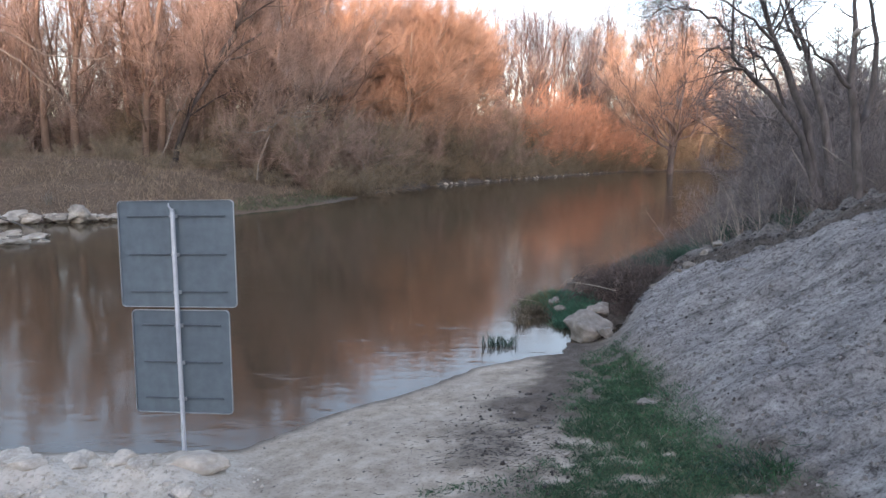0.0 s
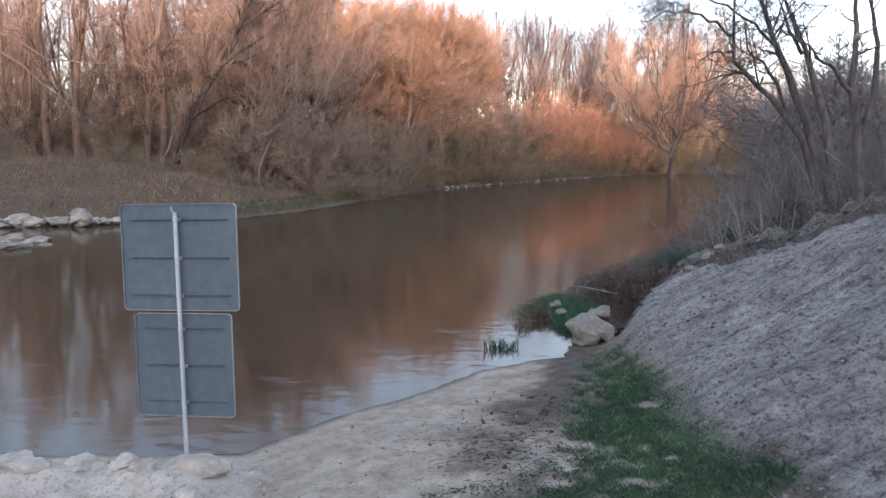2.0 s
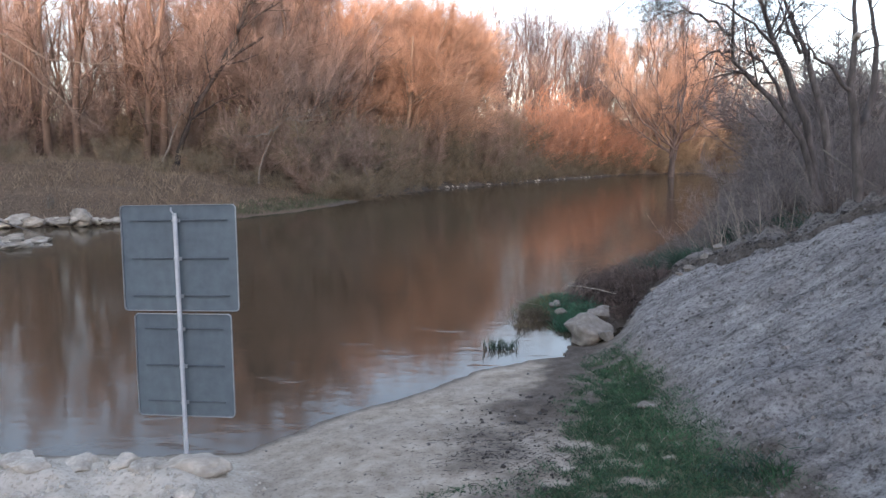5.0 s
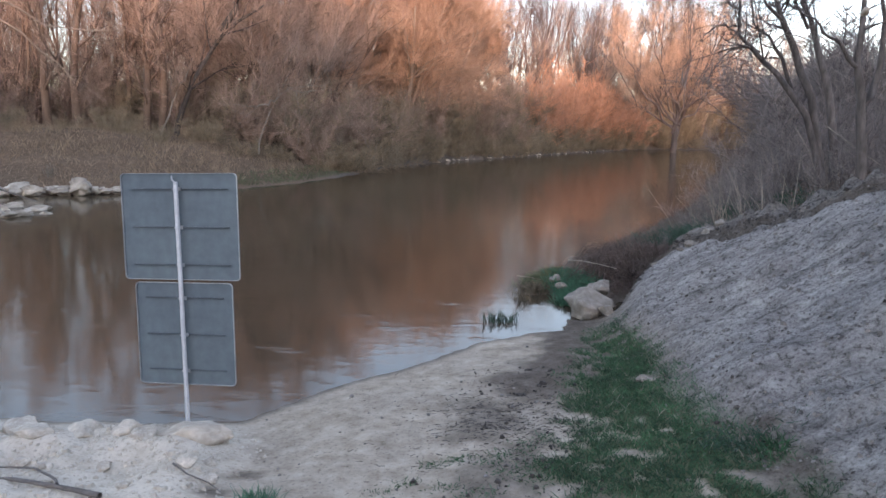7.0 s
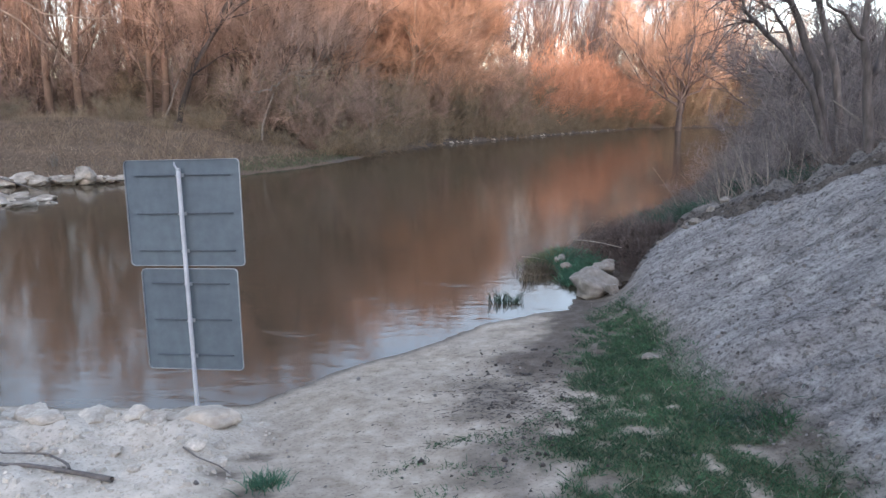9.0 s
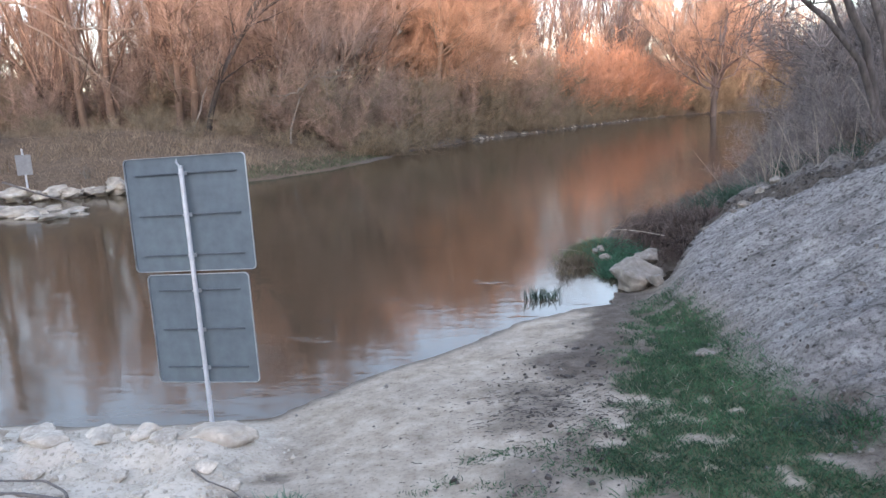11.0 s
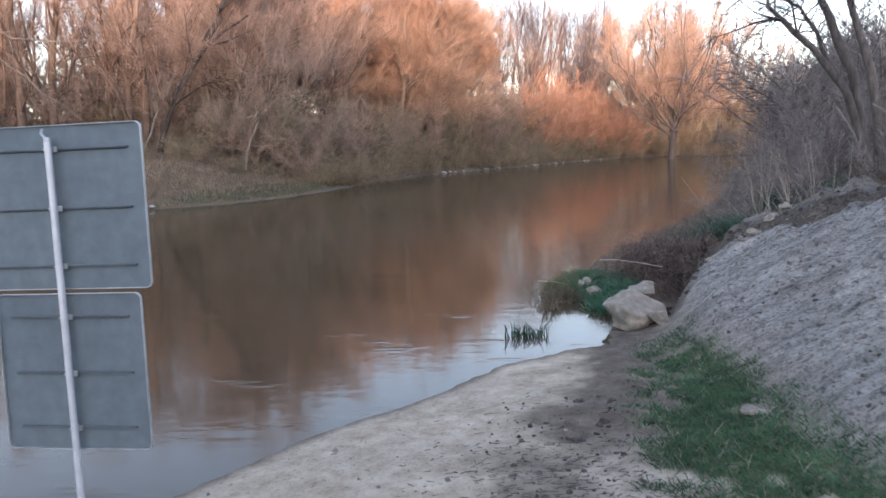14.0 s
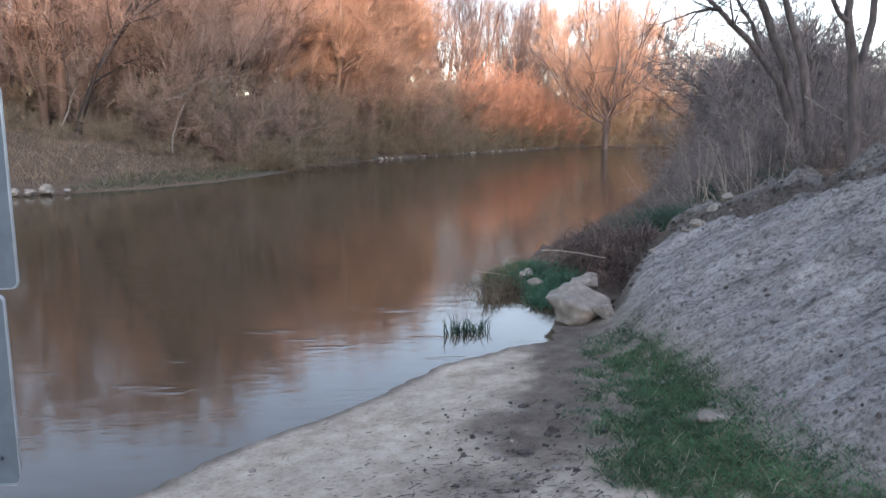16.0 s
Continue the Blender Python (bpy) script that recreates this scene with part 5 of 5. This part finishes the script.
for k, (x, y, w, n, tall) in enumerate([(1.66, 8.35, 0.06, 350, 0.13), (1.74, 8.7, 0.09, 550, 0.13), (1.7, 9.1, 0.12, 600, 0.13), (1.9, 9.3, 0.1, 450, 0.15), (1.74, 9.55, 0.12, 450, 0.13), (1.95, 8.9, 0.08, 400, 0.16)]):
    clump("water_plant", "lush green leafy plants at the water's edge", x, y, w, n, tall, 0.007, M_PLANT, 0.55, seed=200 + k)
for k, (x, y, w, n, tall) in enumerate([(1.4, 9.3, 0.13, 420, 0.13), (1.5, 9.65, 0.12, 320, 0.13), (1.36, 9.0, 0.08, 200, 0.1)]):
    clump("green_tuft", "faded green grass tuft on the low spit", x, y, w, n, tall, 0.005, M_FARGREEN, 0.45, seed=220 + k, oval=(1.2, 1.0))
clump("sedge_tuft", "brown sedge tuft reflected in the river", 1.1, 8.45, 0.05, 46, 0.2, 0.0055, M_SEDGE, 0.22, z=-0.03, seed=12, oval=(1.2, 0.8))
clump("sedge_tuft", "brown sedge and roots along the spit", 1.27, 8.85, 0.08, 240, 0.15, 0.0055, M_SEDGE, 0.5, seed=23, oval=(1.2, 0.7))


def bramble_canes():
    """Thin arching canes heaped over the edge of the bank."""
    rng = np.random.default_rng(88)
    n, k = 240, 9
    a, r = rng.uniform(0, 6.28, n), np.sqrt(rng.uniform(0, 1, n))
    base = np.column_stack([2.52 + 0.5 * r * np.cos(a), 9.4 + 0.5 * r * np.sin(a)])
    way, length, rise = rng.normal(3.5, 0.9, n), rng.uniform(0.2, 0.6, n), rng.uniform(0.1, 0.38, n)
    f = np.linspace(0, 1, k)[None]
    x = base[:, :1] + np.cos(way)[:, None] * length[:, None] * f + rng.normal(0, 0.012, (n, k))
    y = base[:, 1:] + np.sin(way)[:, None] * length[:, None] * f + rng.normal(0, 0.012, (n, k))
    z = land(base[:, 0], base[:, 1])[0][:, None] - 0.02 + rise[:, None] * 4 * f * (1.05 - f) - 0.12 * length[:, None] * f
    z = np.maximum(z, land(x.ravel(), y.ravel())[0].reshape(n, k) + 0.01)
    radii = rng.uniform(0.003, 0.0065, n)[:, None] * (1 - 0.6 * f)
    ob = new("bramble_canes", quick_mesh("bramble_canes", [tubes(np.stack([x, y, z], -1), radii, 4)], M_OLDCANE))
    tagged(ob, "arching brown bramble canes heaped on the bank", "brambles", kind="stuff")


bramble_canes()
clump("dead_weed", "pale dead weed stalk on the far bank", -13.4, 22.2, 0.06, 26, 0.55, 0.014, M_CANE, 0.25, seed=70)
clump("dead_weed", "pale dead weed stalk on the far bank", -8.9, 23.8, 0.04, 12, 0.4, 0.012, M_CANE, 0.25, seed=71)
clump("weed_clump", "greenish weeds on the edge of the bank", 3.85, 11.2, 0.3, 900, 0.42, 0.007, M_REED, 0.5, seed=13)
clump("weed_clump", "dark green weeds among dead canes on the bank", 5.9, 13.3, 0.4, 700, 0.42, 0.007, M_REED, 0.5, seed=24)
bram = scatter(30000, 1.6, 3.4, 8.4, 11.2, lambda x, y, z, c, u: (z > 0.05) & (x < 2.55 + 0.5 * (y - 8.5)) & (past_crest(x, y) > 0.06) & (x > 2.05 + 0.25 * (y - 9)) & (u < 0.14 + 0.12 * np.sin(5 * x + 3 * y)), 14)
blades("brambles", "tangled dark brown brambles on the bank's edge", "brambles", bram, 0.17, 0.0055, 0.8, M_BRAMBLE, 1.2, seed=15)
weed = scatter(42000, 2.4, 16, 7.0, 40, lambda x, y, z, c, u: (z > 0.08) & (u < c["litter"]) & (past_crest(x, y) > 0.75 + 0.5 * u) & (x < 4.0 + 0.42 * (y - 3)), 16)
blades("weeds", "grey-brown dead weeds covering the shaded bank", "weeds", weed, 0.24, 0.006, 0.5, M_WEED, 0.8, seed=17)
fargrass = scatter(80000, -34, -3.5, 14, 46, lambda x, y, z, c, u: (z > 0.15) & (u < c["litter"] * 0.8) & (y < 60), 18)
blades("dry_grass", "dry grey-brown grass on the far bank", "grass", fargrass[::2], 0.22, 0.011, 0.4, M_DRYGRASS, 0.4, seed=19, bent=False)
fartall = fargrass[1::2][value_noise(fargrass[1::2, 0], fargrass[1::2, 1], 0.7, 31) + 0.5 * value_noise(fargrass[1::2, 0], fargrass[1::2, 1], 2.2, 32) > 0.15]
blades("tall_grass", "tall straw-coloured grass clumps on the far bank", "grass", fartall, 0.5, 0.011, 0.35, M_DRYGRASS, 0.6, seed=33, bent=False)
fargreen = scatter(9000, -9.5, -4.5, 22, 37, lambda x, y, z, c, u: (z > 0.03) & (z < 0.3) & (u < 0.6), 20)
blades("green_grass", "faded greenish grass at the far water's edge", "grass", fargreen, 0.16, 0.012, 0.5, M_FARGREEN, 0.4, seed=21)


def lumps(name, label, category, xy, sizes, mat, seed):
    """Small rough lumps pressed into the ground, as one object."""
    rng = np.random.default_rng(seed)
    base = np.array([(1, 0, 0), (0.3, 0.95, 0), (-0.8, 0.6, 0), (-0.8, -0.6, 0), (0.3, -0.95, 0)], float)
    n = len(xy)
    z = land(xy[:, 0], xy[:, 1])[0]
    a = rng.uniform(0, 6.28, n)
    ring = base[None] * rng.uniform(0.6, 1.3, (n, 5, 1))
    rot = np.stack([ring[..., 0] * np.cos(a)[:, None] - ring[..., 1] * np.sin(a)[:, None], ring[..., 0] * np.sin(a)[:, None] + ring[..., 1] * np.cos(a)[:, None]], -1)
    low = np.concatenate([xy[:, None] + rot * sizes[:, None, None], np.repeat((z - 0.3 * sizes)[:, None, None], 5, 1)], -1)
    high = np.concatenate([xy[:, None] + rot * sizes[:, None, None] * rng.uniform(0.4, 0.8, (n, 5, 1)), (z[:, None] + sizes[:, None] * rng.uniform(0.35, 0.8, (n, 5)))[..., None]], -1)
    verts = np.concatenate([low, high], 1).reshape(-1, 3)
    i = np.arange(n)[:, None] * 10
    s = np.arange(5)[None]
    sides = np.stack([i + s, i + (s + 1) % 5, i + 5 + (s + 1) % 5, i + 5 + s], -1).reshape(-1, 4)
    top1 = np.stack([i[:, 0] + 5, i[:, 0] + 6, i[:, 0] + 7, i[:, 0] + 8], -1)
    top2 = np.stack([i[:, 0] + 5, i[:, 0] + 8, i[:, 0] + 9, i[:, 0] + 9], -1)
    me = bpy.data.meshes.new(name)
    me.from_pydata(verts.tolist(), [], sides.tolist() + top1.tolist() + [t[:3] for t in top2.tolist()])
    me.materials.append(mat)
    me.update()
    return tagged(new(name, me), label, category, kind="stuff")


rng0 = np.random.default_rng(50)
at = scatter(9000, 1.7, 6.5, 1.5, 9.2, lambda x, y, z, c, u: (u < c["spoil"] * 0.8), 51)
lumps("clods", "loose grey earth clods and pebbles on the slope", "clods", at, np.minimum(rng0.gamma(1.7, 0.0045, len(at)) + 0.003, 0.022), M_CLOD, 52)
at = scatter(9000, 2.2, 7.5, 3.6, 9.4, lambda x, y, z, c, u: (np.abs(past_crest(x, y) - 0.2) < 0.3 * u) & (z > 0.3) & (y < 9.4), 63)
at2 = scatter(1900, 1.9, 6.5, 1.8, 8.6, lambda x, y, z, c, u: (u < c["spoil"] * 0.5) & (np.sin(2.1 * x + 0.7 * y) + np.sin(3.7 * y - x) > 0.2), 65)
lumps("dark_clods", "dark soil crumbs scattered over the grey slope", "clods", at2, np.minimum(rng0.gamma(1.6, 0.006, len(at2)) + 0.004, 0.021), M_SOIL, 66)
lumps("soil_clods", "dark crumbling soil clods along the slope's crest", "clods", at, np.minimum(rng0.gamma(1.8, 0.008, len(at)) + 0.005, 0.034), M_SOIL, 64)
at = scatter(3000, -3.6, -0.7, 2.2, 4.2, lambda x, y, z, c, u: (u < c["chalk"] * 0.8), 53)
lumps("rubble", "pale limestone rubble around the sign's foot", "rubble", at, np.minimum(rng0.gamma(1.8, 0.0048, len(at)) + 0.003, 0.026), M_RUBBLE, 54)
at = scatter(2600, -0.6, 1.6, 2.2, 6.2, lambda x, y, z, c, u: (u < 0.5 * np.exp(-((x - 0.75 - 0.05 * (y - 4)) / 0.38) ** 2) * (y < 5.6)) & (z > 0.03), 55)
lumps("debris", "dark scraps and clods on the sand", "debris", at, rng0.gamma(1.6, 0.0036, len(at)) + 0.003, M_SOIL, 56)
at = scatter(160, -1.2, 2.0, 2.2, 6.6, lambda x, y, z, c, u: z > 0.04, 57)
lumps("pebbles", "small pale pebbles scattered on the sand", "pebbles", at, rng0.gamma(2.0, 0.004, len(at)) + 0.003, M_CLOD, 58)


# soil-coloured lumps added over the hollows to give the dark of the pits
pits = np.array([(0.95, 5.56), (0.99, 5.1), (0.82, 4.89), (0.7, 5.2), (0.93, 5.53), (1.03, 5.13), (0.86, 4.87), (0.78, 4.92), (1.1, 5.4), (1.25, 5.0), (1.32, 5.7)])
lumps("mud_clods", "dark clods added to stand in for pits in mud", "clods", pits, np.array([0.045, 0.04, 0.035, 0.02, 0.03, 0.035, 0.03, 0.02, 0.02, 0.025, 0.02]), M_SOIL, 71)


def far_board():
    """A small pale board on two posts, on the far bank."""
    ob = thing("small_sign", "small pale sign board on a post on the far bank", "sign", at=(-14.3, 20.5, height(-14.3, 20.5)))
    ob.rotation_euler = (0, 0, radians(35))
    part("board", box(0.42, 0.02, 0.62, (0, 0, 0.9)), M_FACE, ob)
    v, f = tubes([[(0, 0.04, -0.3), (0, 0.04, 0.7), (0, 0.04, 1.4)]], [[0.03] * 3], 8)
    part("post", quick_mesh("post", [(v, f)], M_POLE), M_POLE, ob)


far_board()


def scraps():
    """Short dry stems that lie flat in the sand."""
    rng = np.random.default_rng(61)
    xy = scatter(7500, -0.5, 1.5, 2.4, 5.8, lambda x, y, z, c, u: (u < np.exp(-((x - 0.7) / 0.4) ** 2 - ((y - 4.25) / 0.5) ** 2) * 0.95 + 0.02) & (z > 0.03), 62)
    a, ln = rng.normal(0.15, 0.6, len(xy)), rng.uniform(0.01, 0.052, len(xy))
    d = np.column_stack([np.cos(a), np.sin(a)]) * ln[:, None] / 2
    p, q = xy - d, xy + d
    lift = rng.uniform(0.002, 0.012, len(xy))
    lines = np.stack([np.column_stack([p, land(p[:, 0], p[:, 1])[0] + lift]), np.column_stack([q, land(q[:, 0], q[:, 1])[0] + lift[::-1]])], 1)
    r = rng.uniform(0.001, 0.0026, len(xy))[:, None]
    ob = new("dry_stems", quick_mesh("dry_stems", [tubes(lines, np.repeat(r, 2, 1), 3)], M_SOIL))
    tagged(ob, "dark dry stems and scraps lying on sand", "debris", kind="stuff")


scraps()
